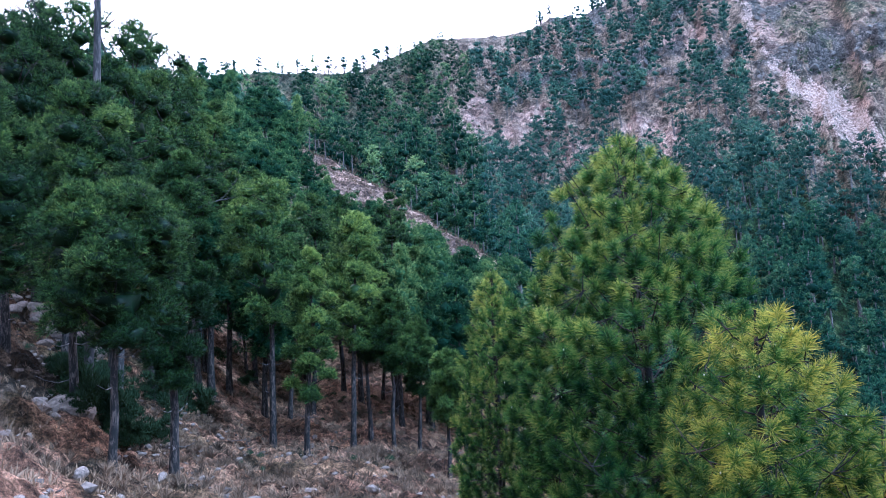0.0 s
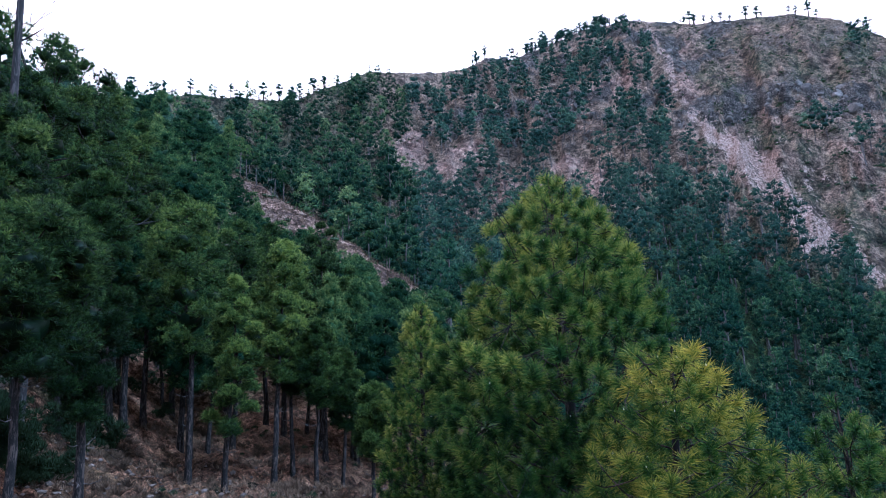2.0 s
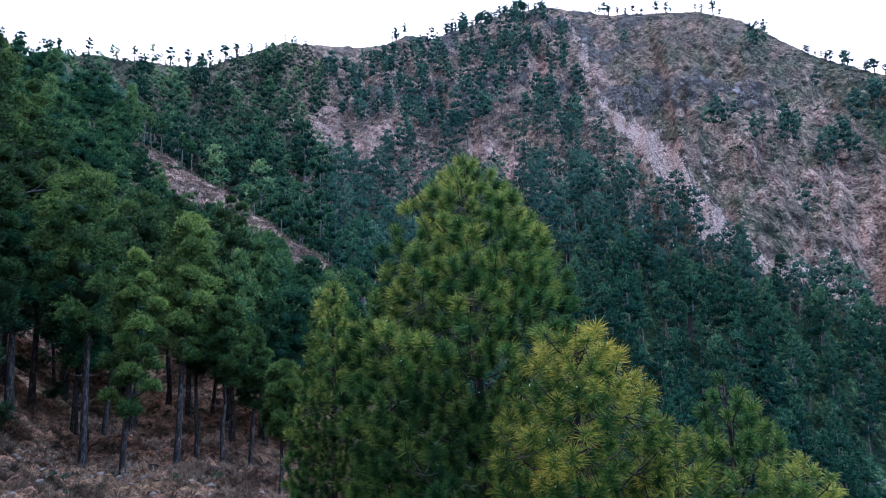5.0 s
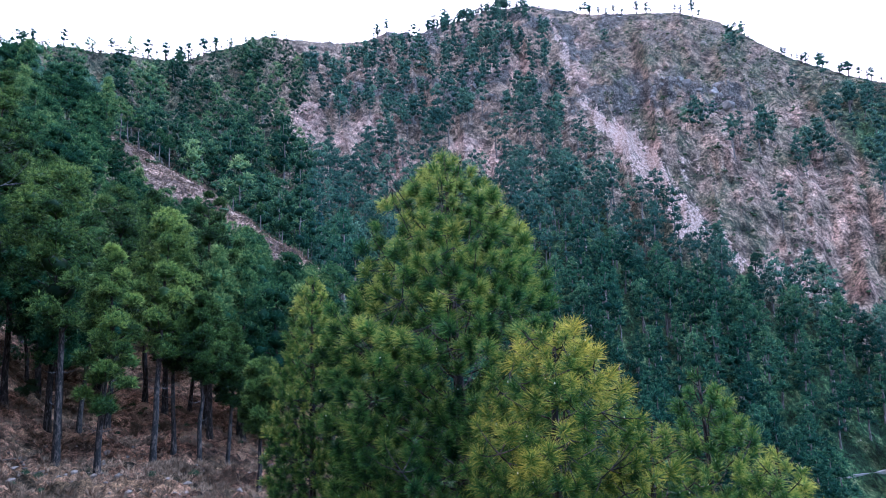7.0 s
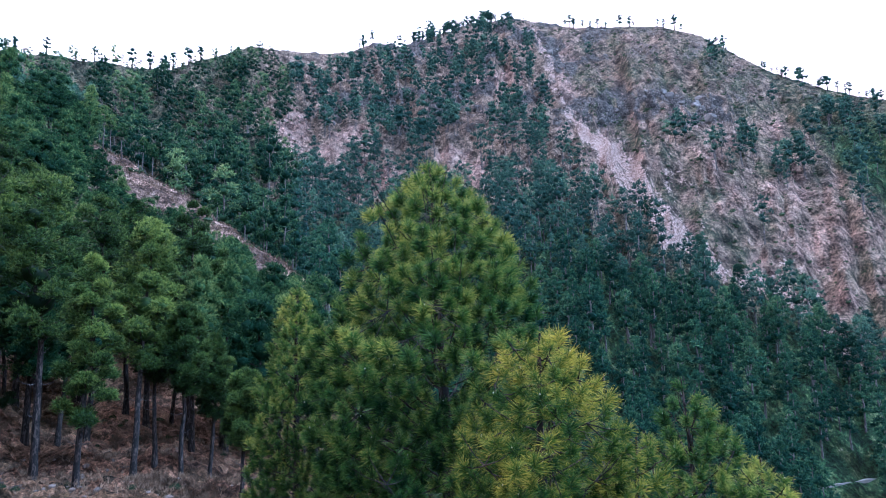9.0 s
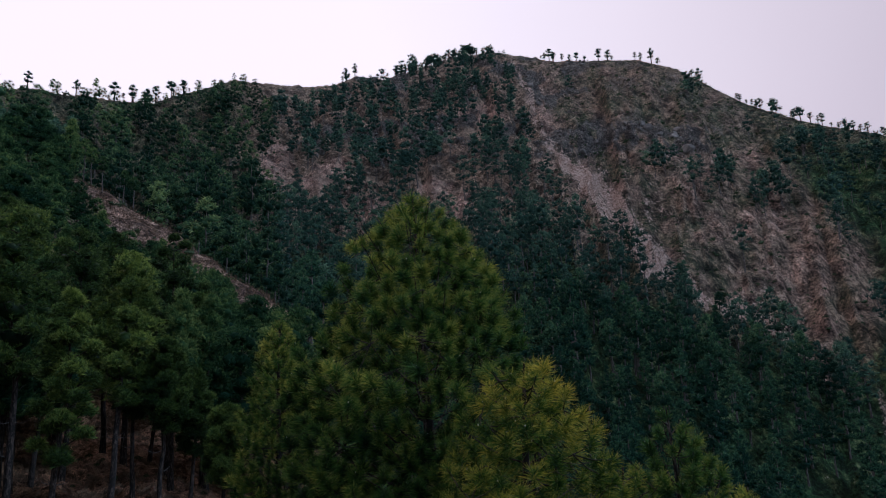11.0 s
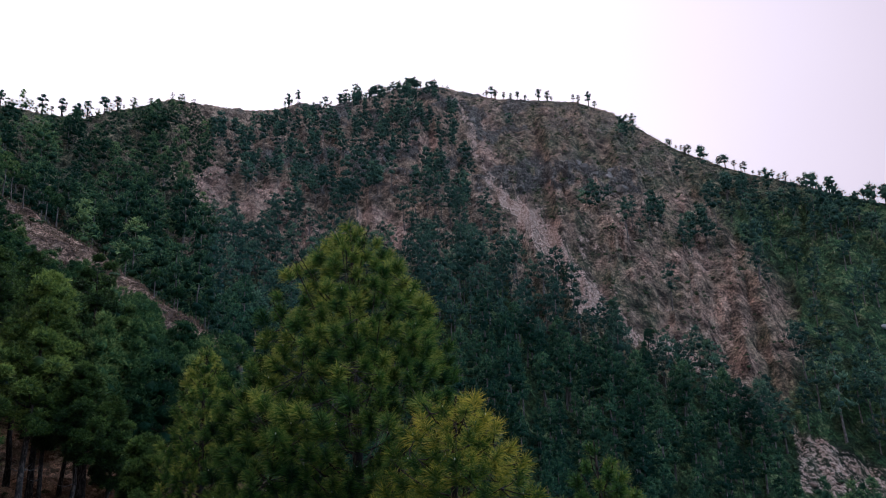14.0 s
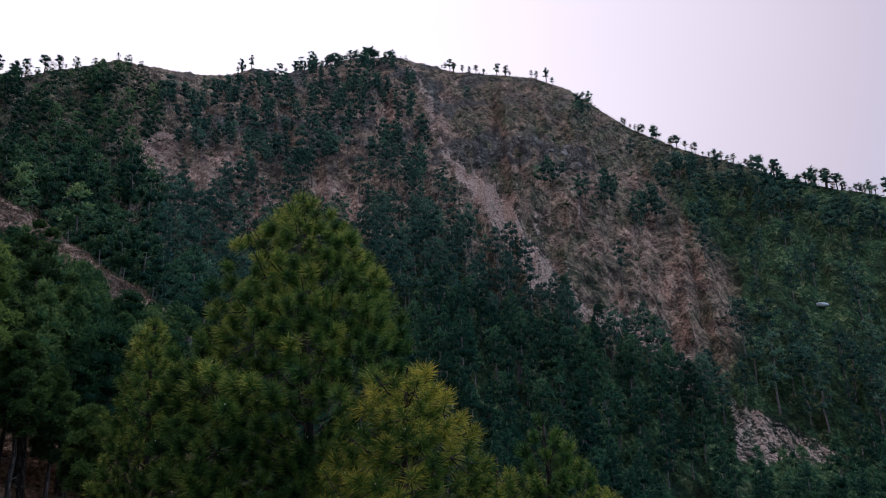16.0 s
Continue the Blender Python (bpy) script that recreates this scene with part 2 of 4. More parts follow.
# the near slope and the spur: heights by bearing and distance
SLOPE_R = [2, 8, 15, 25, 44, 66, 100, 150, 200]
SLOPE_AZ = [-180, -80, -50, -40, -30, -20, -9, 3, 20, 50, 180]
SLOPE = np.array([
    [0, 0.3, 1, 2, 4, 7, 12, 18, 22],
    [0, 0.5, 2, 4, 9, 17, 30, 52, 75],
    [0, -0.4, 0.2, -0.4, 5, 12, 27, 52, 75],
    [0, -1.0, -1.8, -3.0, -1.0, 8, 24, 48, 73],
    [0, -1.2, -2.4, -3.6, -4.8, -0.4, 18, 45, 66],
    [0, -1.3, -2.7, -4.0, -5.7, -3.0, 10, 33, 52],
    [0, -1.6, -3.3, -5.5, -8.0, -8.0, 2, 18, 26],
    [0, -2.0, -5.0, -9.0, -15, -20, -26, -32, -35],
    [0, -2.4, -6.0, -10, -17, -23, -30, -35, -37],
    [0, -2.4, -6.0, -10, -17, -23, -30, -35, -37],
    [0, 0.3, 1, 2, 4, 7, 12, 18, 22]], float)
CREST_R = ([-180, -50, -30, -20, -9, 180], [200, 215, 185, 160, 135, 135])


def slope_height(az, r):
    rows = np.stack([np.interp(r, SLOPE_R, row) for row in SLOPE])
    k = np.clip(np.searchsorted(SLOPE_AZ, az) - 1, 0, len(SLOPE_AZ) - 2)
    a0, a1 = np.array(SLOPE_AZ)[k], np.array(SLOPE_AZ)[k + 1]
    f = np.clip((az - a0) / (a1 - a0), 0, 1)
    i = np.arange(len(az))
    z = rows[k, i] * (1 - f) + rows[k + 1, i] * f
    return z - 0.75 * np.maximum(0, r - np.interp(az, *CREST_R))


def land(x, y):
    """Height of the ground, for arrays."""
    x, y = np.atleast_1d(np.asarray(x, float)), np.atleast_1d(np.asarray(y, float))
    az, r = np.degrees(np.arctan2(x, y)), np.hypot(x, y)
    near = slope_height(az, r)
    near = near + fbm(x / 1.3 + 5, y / 1.3, 4) * np.clip((r - 8) / 12, 0, 1) * np.clip((90 - r) / 40, 0, 1) * 0.8 + (np.abs(fbm(x / 0.9 + 3, y / 0.9, 3)) - 0.12) * np.clip((r - 8) / 8, 0, 1) * np.clip((80 - r) / 30, 0, 1) * 0.75
    near = near + fbm(x / 3.0, y / 3.0, 4) * np.clip((r - 4) / 30, 0.06, 1) * 0.9 + fbm(x / 17, y / 17, 3) * np.clip((r - 30) / 60, 0, 1) * 5
    rr, rb = np.interp(az, *RIDGE_R), np.interp(az, *BASE_R)
    zr, zb = EYE + rr * np.tan(np.radians(np.interp(az, *RIDGE_EL) + 0.45)), -29.0
    s = (r - rb) / (rr - rb)
    face = zb + (zr - zb) * np.sign(s) * np.abs(s) ** 1.05
    face = np.where(s < 0, zb + (r - rb) * 0.35, face)
    face = np.where(s > 1, np.maximum(zr - 0.55 * (r - rr), -60), face)
    keep = np.clip(np.abs(s - 1) / 0.12, 0.1, 1) * np.clip(s * 4, 0.1, 1) * np.where(s > 1, 0.4, 1)
    gully = np.abs(fbm(az / 2.3 + r / 260, r / 190 + 3, 4))
    face = face + keep * (16 * (0.16 - gully) + 8 * fbm(x / 26, y / 26, 6) - 5 * np.abs(fbm(x / 9 + 3, y / 9, 3)) + 1.8 * fbm(x / 3.2, y / 6.5, 2))
    d = np.clip((near - face) / 5, -30, 30)
    return face + 5 * np.log1p(np.exp(d)) * 1.0


def bearings(x, y, z):
    x, y, z = np.asarray(x), np.asarray(y), np.asarray(z)
    r = np.hypot(x, y)
    return np.degrees(np.arctan2(x, y)), r, np.degrees(np.arctan2(z - EYE, r))


def blob(a, e, ca, ce, ra, re):
    return np.clip(1.6 - 1.2 * np.hypot((a - ca) / ra, (e - ce) / re), 0, 1)


def openings(ra, re):
    """The landslide, the bare patches and the landslide's outer edge, by bearing and height angle."""
    left = np.interp(re, [-6, -2.7, 1.4, 3.8, 6.3, 9.4, 10.7, 13.2, 18.7, 20.5, 23.3, 26.6, 30], [34.5, 33.3, 31.5, 27.5, 24.9, 20.8, 16.6, 15.0, 14.2, 13.0, 11.8, 10.5, 9])
    re_low = np.clip((re + 3.2) / 1.2, 0, 1)
    right = np.interp(re, [-6, -0.8, 3.9, 8.9, 13.8, 17.7, 26], [36, 35.6, 37.2, 36.6, 33.4, 31.0, 27])
    slide = np.clip((ra - left) / 0.7 + 0.3, 0, 1) * np.clip((right - ra) / 2.2 + 0.4, 0, 1) * re_low
    patch = np.maximum.reduce([blob(ra, re, -12.2, 17.2, 1.5, 1.5), blob(ra, re, -11.2, 19.6, 1.2, 1.6), blob(ra, re, -8.6, 17.2, 1.5, 0.8), blob(ra, re, -6.2, 18.7, 1.5, 0.7),
                               blob(ra, re, -3.1, 15.2, 1.1, 0.9), blob(ra, re, 3.0, 16.8, 1.2, 0.8), blob(ra, re, 4.8, 15.4, 1.5, 0.8), blob(ra, re, 7.4, 23.2, 2.2, 0.7)])
    return slide, patch, right


# stands of trees on the open upper slopes: bearing, height angle, half width, half height
STANDS = [(-11.9, 24.2, 1.5, 1.1), (-8.0, 20.0, 1.5, 1.3), (-2.6, 20.9, 1.7, 1.1), (-0.3, 17.9, 2.3, 1.3), (-5.2, 16.7, 1.6, 1.0), (-5.9, 22.8, 0.6, 0.4), (4.0, 23.3, 0.7, 0.4),
          (5.0, 25.1, 1.8, 0.5), (10.3, 24.8, 0.5, 1.3), (7.6, 19.4, 1.2, 1.0), (9.8, 16.4, 1.8, 1.4), (11.4, 12.8, 1.8, 1.4), (27.2, 14.6, 2.6, 1.0), (26.2, 22.2, 1.2, 0.5),
          (23.4, 16.4, 1.6, 0.8), (30.8, 12.7, 1.6, 0.9), (34.2, 15.6, 2.0, 0.8), (37.4, 13.8, 2.2, 0.8), (41.5, 12.0, 2.8, 0.7), (46.0, 10.2, 3.0, 0.7)]


def cover(x, y, z):
    """Bare, pale scree, grass, rock and tree shares of the ground at places."""
    a, r, e = bearings(x, y, z)
    far = (r > np.interp(a, *CREST_R) + 15) | ((a > -8.5) & (r > 90))
    ra = a + 1.1 * fbm(a / 1.5, e / 1.5, 3)
    re = e + 1.1 * fbm(a / 1.5 + 9, e / 1.5, 3)
    slide, patch, right = openings(ra, re)
    slide, patch = slide * far, patch * far
    over = np.maximum.reduce([np.maximum(*openings(ra, re + k * np.degrees(14 / np.maximum(r, 60)))[:2]) for k in (0.35, 0.7, 1.0)]) * far * np.clip((e - 0.5) / 2, 0, 1)
    mid = np.interp(re, [-1, 3.3, 5.2, 7.4, 9.4, 12.5, 15.5, 18.5, 20.5, 23, 26.6], [33, 29.5, 26.9, 22.9, 21.2, 19.4, 17.4, 15.4, 13.5, 12.4, 11.1])
    half = np.interp(re, [-1, 3.3, 5.2, 7.4, 9.4, 12.5, 15.5, 18.5, 20.5, 23, 26.6], [0.5, 0.6, 0.7, 0.6, 0.8, 1.0, 1.35, 0.9, 0.5, 0.4, 0.3])
    runs = np.clip(0.9 + 3.2 * fbm((ra - mid) * 1.5 + 3, e * 0.35, 3), 0.3, 1.3)          # rubble lies in lines down the slope
    scree = np.clip(1.5 - np.abs(ra - mid) / half, 0, 1) * runs * far * (e > -1) * np.clip((23 - e) / 10, 0.25, 1)
    cone = ((e < -2.2 - (a - 36.5) * 0.55) & (e > -6.6) & (a > 35.8) & (a < 43.6) & (r > 120)) * 1.0
    crest_el = np.degrees(np.arctan2(slope_height(np.atleast_1d(a), np.interp(np.atleast_1d(a), *CREST_R)) - EYE, np.interp(np.atleast_1d(a), *CREST_R)))
    wide = np.interp(a, [-27.3, -26, -23, -20, -16, -8.5], [0, 2.2, 3.8, 2.2, 1.6, 1.0])
    strip = ((~far) & (a > -27.3) & (a < -8.5) & (e > crest_el - wide + 0.5 * fbm(a, e, 2)) & (r > 80)) * 1.0
    bare = np.clip(slide + patch + strip + cone, 0, 1)
    rb = a + 6 * fbm(a / 3.5 + 2, e / 3.5, 3)
    west = np.clip((-10.5 - rb) / 5, 0, 1)
    dusty = np.clip(0.35 * far * np.clip((re - 11) / 3, 0, 1) * (1 - west) * np.clip((18 - ra) / 4, 0, 1) + patch + 0.28 * strip + 0.7 * cone + 1.05 * slide * np.clip(1.15 - np.abs(ra - mid - 0.8) / 3.2, 0.05, 1) * np.clip((21 - e) / 4, 0.25, 1), 0, 1)
    dusty = np.clip(dusty + 0.5 * over * (e < 20), 0, 1)
    rock = np.clip((fbm(a / 1.6 + 4, e / 0.8, 4) - 0.02) * 6, 0, 1) * np.clip((e - 17) / 3, 0, 1) * far * np.interp(a, [-12, -8, 14, 18, 27, 32], [0, 0.8, 0.8, 0.45, 0.35, 0.1])
    rock = np.maximum(rock, 1.35 * np.maximum(blob(ra, re, 18.6, 20.0, 4.8, 1.5), blob(ra, re, 24.5, 18.6, 3.8, 1.2)) * np.clip(0.75 + 3 * fbm(a * 1.7, e * 1.7, 3), 0, 1) * far)
    rock = np.maximum(rock, np.clip(0.6 + fbm(x / 5, y / 5, 3) * 3, 0, 1) * (r < 60) * (r > 28) * np.clip((-42 - a) / 3, 0, 1))
    scree = np.clip(1.6 * scree + 0.45 * cone + 0.5 * np.clip(fbm(a * 1.3, e * 0.9 + 20, 3) * 4 - 0.4, 0, 1) * slide * (e < 18) * np.clip(1.3 - np.abs(ra - mid - 1) / 4, 0.1, 1), 0, 1)
    grass = np.clip(0.6 - 0.2 * np.clip((re - 11) / 3, 0, 1) * np.clip((16 - ra) / 4, 0, 1) - 0.6 * patch - 0.3 * strip - 0.02 * slide + 0.5 * slide * fbm(a / 1.2 + 30, e / 1.2, 3) * 2 + 0.9 * (a > right) * far, 0, 1)
    grass = np.where(far, np.maximum(grass, 0.95 * np.clip(1 - bare * 2, 0, 1) * np.maximum(np.clip((13.5 - re) / 3, 0, 1), west)), grass)
    grass = np.clip(np.where(far, grass, 0.75 - 0.75 * strip), 0, 1)
    grass = np.where(r < 80, 0.8, grass)
    trees = np.where(far, np.interp(e, [-12, 10, 14, 20, 26], [1.0, 0.95, 0.75, 0.5, 0.25]), 1.0)
    stand = np.maximum.reduce([blob(ra, re, *k) for k in STANDS])
    upper = np.clip((e - np.interp(a, [-14, -10, 0, 8, 14], [22, 14.5, 14.0, 13.0, 10.5])) / 1.5, 0, 1)
    trees = np.where(far, trees * (1 - upper) + upper * np.clip(0.13 + 1.2 * fbm(a / 2.2 + 11, e / 1.6, 3) + stand, 0.03, 1.2), trees)
    trees = np.where(far, np.maximum(trees, west * np.interp(e, [0, 19, 25], [1.0, 0.9, 0.6])), trees)
    trees = np.where(far & (a > right), np.clip(np.interp(e, [-10, -1, 1, 3, 18], [0.9, 0.6, 0.15, 0.04, 0.05]) + stand, 0, 1), trees)
    trees = trees * (1 - np.where(stand > 0.5, 0.25, 0.97) * np.clip(bare, 0, 1)) * (1 - 0.85 * over * (stand < 0.5))
    trees = np.where(scree > 0.5, 0, trees)
    close = (~far) & (r < 72)
    dirt = np.clip((-43.5 - a) / 3, 0, 1) * np.clip((a + 80) / 12, 0, 1) * np.clip((24 - r) / 4, 0, 1) * close
    red = blob(a + 3 * fbm(x / 7, y / 7, 2), r, -21, 58, 9, 12) * close * 0.8 + blob(a, r, -33.0, 54, 2.5, 5) * close
    bank = blob(a, r + 4 * fbm(x / 5, y / 5, 2), -22, 25, 14, 4) * close
    dusty = np.where(close, np.clip(0.45 + 0.5 * dirt + 0.5 * red + 0.2 * bank, 0, 1), dusty)
    scree = np.where(close, np.clip(0.22 * bank * (0.3 + 1.6 * fbm(x / 1.5, y / 1.5, 2)), 0, 1), scree)
    grass = np.where(close, np.clip(0.35 + 1.4 * fbm(x / 2.2 + 8, y / 2.2, 3) - 0.6 * dirt - 0.6 * red, 0, 1), grass)
    meadow = np.where(far, np.clip(np.clip((ra - right) / 2.5 + 0.6, 0, 1) * np.clip((17 - e) / 3, 0, 1) + 0.75 * np.clip((13 - e) / 3, 0, 1) * (ra < right), 0, 1) * np.clip(1 - 1.3 * bare - over, 0, 1), 0)
    return bare, scree, grass, rock, trees, dusty, meadow


def strip_foot(a):
    """Height angle of the lower edge of the bare strip on the spur's crest."""
    rc = np.interp(a, *CREST_R)
    top = np.degrees(np.arctan2(slope_height(np.atleast_1d(a), rc) - EYE, rc))
    return np.where((a > -27.3) & (a < -8.5), top - np.interp(a, [-27.3, -26, -23, -20, -16, -8.5], [0, 2.2, 3.8, 2.2, 1.6, 1.0]), 90)


def link_mesh(name, verts, faces, mat, parent=None, label="", smooth=False, attrs=(), vectors=()):
    """One mesh object from arrays; faces all of one size."""
    verts, faces = np.asarray(verts, np.float32), np.asarray(faces, np.int32)
    me = bpy.data.meshes.new(name)
    k = faces.shape[1]
    me.vertices.add(len(verts))
    me.vertices.foreach_set("co", verts.ravel())
    me.loops.add(faces.size)
    me.loops.foreach_set("vertex_index", faces.ravel())
    me.polygons.add(len(faces))
    me.polygons.foreach_set("loop_start", np.arange(0, faces.size, k, dtype=np.int32))
    me.polygons.foreach_set("use_smooth", np.full(len(faces), smooth))
    for an, values in attrs:
        me.attributes.new(an, 'FLOAT', 'POINT').data.foreach_set("value", np.asarray(values, np.float32))
    for an, values in vectors:
        me.attributes.new(an, 'FLOAT_VECTOR', 'POINT').data.foreach_set("vector", np.asarray(values, np.float32).ravel())
    me.update()
    me.validate()
    me.materials.append(mat)
    ob = new(name, me)
    if parent:
        ob.parent = parent
    if label:
        tagged(ob, label)
    return ob


def build_ground():
    az = np.radians(np.concatenate([np.arange(-180, -58, 4.0), np.arange(-56, 56.1, 0.22), np.arange(60, 180, 4.0)]))
    r = np.concatenate([[0.01], 1.5 * 1.05 ** np.arange(0, 34), 8.0 * 1.0125 ** np.arange(0, 203), np.arange(100, 330, 2.2), np.arange(330, 530, 3.0), 530 * 1.1 ** np.arange(1, 23)])
    A, R = np.meshgrid(az, r)
    x, y = (R * np.sin(A)).ravel(), (R * np.cos(A)).ravel()
    z = land(x, y)
    z[R.ravel() < 1] = 0.0
    n, m = len(az), len(r)
    i, j = np.meshgrid(np.arange(m - 1), np.arange(n), indexing='ij')
    j2 = (j + 1) % n
    faces = np.stack([i * n + j, (i + 1) * n + j, (i + 1) * n + j2, i * n + j2], -1).reshape(-1, 4)[:, ::-1]
    _, scree, grass, rock, _, bare, meadow = cover(x, y, z)
    z = z + np.clip(rock - 0.2, 0, 1) * (R.ravel() > 120) * (7 * np.abs(fbm(x / 7, y / 14, 4)) + 3 * fbm(x / 2.6, y / 5, 2))
    s = np.interp(R.ravel(), [80, 130], [1, 0.6])          # the soil's grain runs down the steep far slopes
    grain = np.stack([np.ones(len(s)), s, s * 1.1], 1)
    ob = link_mesh("ground", np.stack([x, y, z], 1), faces, GROUND, smooth=True, vectors=(("grain", grain),), attrs=(("scree", scree), ("grass", grass), ("rock", rock), ("bare", bare), ("meadow", meadow), ("loam", np.interp(R.ravel(), [75, 95], [1, 0]))))
    return tagged(ob, "steep mountainside of brown soil, dry grass, grey rock and pale scree", "ground", kind="structure")


ground = build_ground()


# ---- pines ----
def tube(path, radii, sides):
    path = np.asarray(path, float)
    t = np.gradient(path, axis=0)
    t /= np.linalg.norm(t, axis=1, keepdims=True) + 1e-9
    ref = np.where(np.abs(t[:, 2:3]) > 0.9, [[1.0, 0, 0]], [[0, 0, 1.0]])
    u = np.cross(t, ref)
    u /= np.linalg.norm(u, axis=1, keepdims=True) + 1e-9
    v = np.cross(t, u)
    ang = np.linspace(0, 2 * np.pi, sides, endpoint=False)
    ring = path[:, None] + np.asarray(radii)[:, None, None] * (u[:, None] * np.cos(ang)[None, :, None] + v[:, None] * np.sin(ang)[None, :, None])
    n = len(path)
    i, j = np.meshgrid(np.arange(n - 1), np.arange(sides), indexing='ij')
    j2 = (j + 1) % sides
    return ring.reshape(-1, 3), np.stack([i * sides + j, i * sides + j2, (i + 1) * sides + j2, (i + 1) * sides + j], -1).reshape(-1, 4)


def join(parts):
    vs, fs, off = [], [], 0
    for v, f in parts:
        vs.append(v)
        fs.append(f + off)
        off += len(v)
    return np.concatenate(vs), np.concatenate(fs)


def needles(g, pos, shoot, count, length, width, stem, thin=True, spread=(0.25, 1.35)):
    """Tufts: at each pos, count slim blades that spread from the last stem metres of its shoot."""
    n = len(pos)
    d = g.normal(size=(n, count, 3))
    s = shoot[:, None]
    d -= (d * s).sum(-1, keepdims=True) * s
    d /= np.linalg.norm(d, axis=-1, keepdims=True) + 1e-9
    ang = g.uniform(*spread, (n, count, 1))
    w = s * np.cos(ang) + d * np.sin(ang)
    base = pos[:, None] - s * stem * g.random((n, count, 1))
    ln = length[:, None, None] * g.uniform(0.7, 1.1, (n, count, 1))
    tip = base + w * ln
    tip[..., 2] -= 0.1 * ln[..., 0]
    side = np.cross(w, g.normal(size=w.shape))
    side /= np.linalg.norm(side, axis=-1, keepdims=True) + 1e-9
    side = side * (width * g.uniform(0.7, 1.3, (n, count, 1)))
    if not thin:
        v = np.stack([base + side * 0.6, tip, base - side + w * ln * 0.3], 2).reshape(-1, 3)
        return v, np.arange(len(v)).reshape(-1, 3)
    mid = base + (tip - base) * 0.45
    mid[..., 2] += 0.03 * ln[..., 0]
    v = np.stack([base, mid + side, tip, mid - side], 2).reshape(-1, 3)
    return v, np.arange(len(v)).reshape(-1, 4)


def grow(seed, H, base, R, trunk_r, branches, gap, count, length, width, rise=0.5, cap=9.0, taper=0.65, low=0.6, sides=8, stem=0.15, spread=(0.1, 1.4), lumps=0.18, depth=0.4, up=0.75, clump=-0.2, lean=0.0):
    """Trunk and branches, each with its wood and needle tufts, of a pine of height H. The crown starts at base * H; its radius is
    R * (share below the top) ** taper, cap at most, swelling and shrinking by lumps. Tufts fill its outer part and keep gap metres apart."""
    g = np.random.default_rng(seed)
    k = 12
    zz = np.linspace(0, 1, k)
    bend = np.cumsum(g.normal(0, 0.006 * H, (k, 2)), 0) * (zz * (1 - zz))[:, None] * 2
    path = np.c_[bend[:, 0] + lean * zz ** 2, bend[:, 1], zz * H * 0.97]
    path[0, 2] = -0.6
    trunk = tube(path, trunk_r * (1 - zz) ** 0.8 + 0.012 + trunk_r * 0.5 * np.maximum(0, 0.09 - zz) / 0.09, sides)

    def radius(u, th):
        return np.minimum(cap, R * np.clip(1.0 - u, 0, 1) ** taper) * np.minimum(1, low + u * 3) * (1 + lumps * 2.6 * fbm(u * H / 1.6 + seed, th * 1.3 + 2 * np.cos(th), 2))

    def axis(u):
        h = base + (1.0 - base) * u
        return np.stack([np.interp(h, zz, path[:, 0]), np.interp(h, zz, path[:, 1]), h * H * 0.97], -1)

    # branches
    bu = ((np.arange(branches) + 0.5 * g.random(branches)) / branches) ** 0.75 * 0.97
    bth = np.arange(branches) * 2.39996 + g.normal(0, 0.3, branches)
    reach = radius(bu, bth) * 0.86
    sgm = np.linspace(0, 1, 6)
    out_dir = np.stack([np.cos(bth), np.sin(bth), np.zeros(branches)], 1)
    climb = rise * (0.35 + bu) * g.uniform(0.8, 1.2, branches)
    start = axis(np.maximum(bu - 0.55 * climb * reach / ((1 - base) * H), 0))
    pts = start[:, None] + out_dir[:, None] * (reach[:, None] * sgm)[..., None] + np.array([0, 0, 1.0]) * (reach[:, None] * climb[:, None] * sgm ** 1.5)[..., None]
    pts += g.normal(0, 0.025, pts.shape) * (reach[:, None] * sgm)[..., None]
    # tufts
    n_try = int(14 * H * (1 - base) * min(cap, R) / gap ** 2)
    u = 1 - g.random(n_try) ** 0.8 * 0.995
    th = g.uniform(0, 6.2832, n_try)
    rho = radius(u, th) * np.where(g.random(n_try) < 0.8, np.sqrt(g.uniform(1 - depth, 1, n_try)), g.uniform(0.25, 0.8, n_try))
    a = axis(u)
    open_part = fbm(th * 1.9 + seed * 3.1, u * H * (1 - base) / 0.9 + seed, 2) > clump
    u, th, rho, a, n_try = u[open_part], th[open_part], rho[open_part], a[open_part], int(open_part.sum())
    cand = a + np.stack([rho * np.cos(th), rho * np.sin(th), np.zeros(n_try)], 1)
    taken, keep = {}, []
    cell = np.floor(cand / gap).astype(int)
    for i, (p, c) in enumerate(zip(cand.tolist(), cell.tolist())):
        near = False
        for da in (-1, 0, 1):
            for db in (-1, 0, 1):
                for dc in (-1, 0, 1):
                    for o in taken.get((c[0] + da, c[1] + db, c[2] + dc), ()):
                        if (o[0] - p[0]) ** 2 + (o[1] - p[1]) ** 2 + (o[2] - p[2]) ** 2 < gap * gap:
                            near = True
        if not near:
            taken.setdefault(tuple(c), []).append(p)
            keep.append(i)
    cand, u, th = cand[keep], u[keep], th[keep]
    o = np.stack([np.cos(th), np.sin(th), np.zeros(len(th))], 1)
    flat = pts[:, 1:].reshape(-1, 3)
    owner, root = [], []
    for p in cand:
        d = p - flat
        j = int(np.argmin((d ** 2).sum(1) + 0.6 * np.maximum(0, -d[:, 2]) ** 2))
        owner.append(j // 5)
        root.append(flat[j])
    owner = np.array(owner)
    sh = o * 0.5 + np.array([0, 0, up]) + g.normal(0, 0.2, cand.shape)
    sh /= np.linalg.norm(sh, axis=1, keepdims=True)
    gb = np.random.default_rng(seed + 900)
    tips = (cand + sh * 0.04)[gb.random(len(cand)) < 0.22]
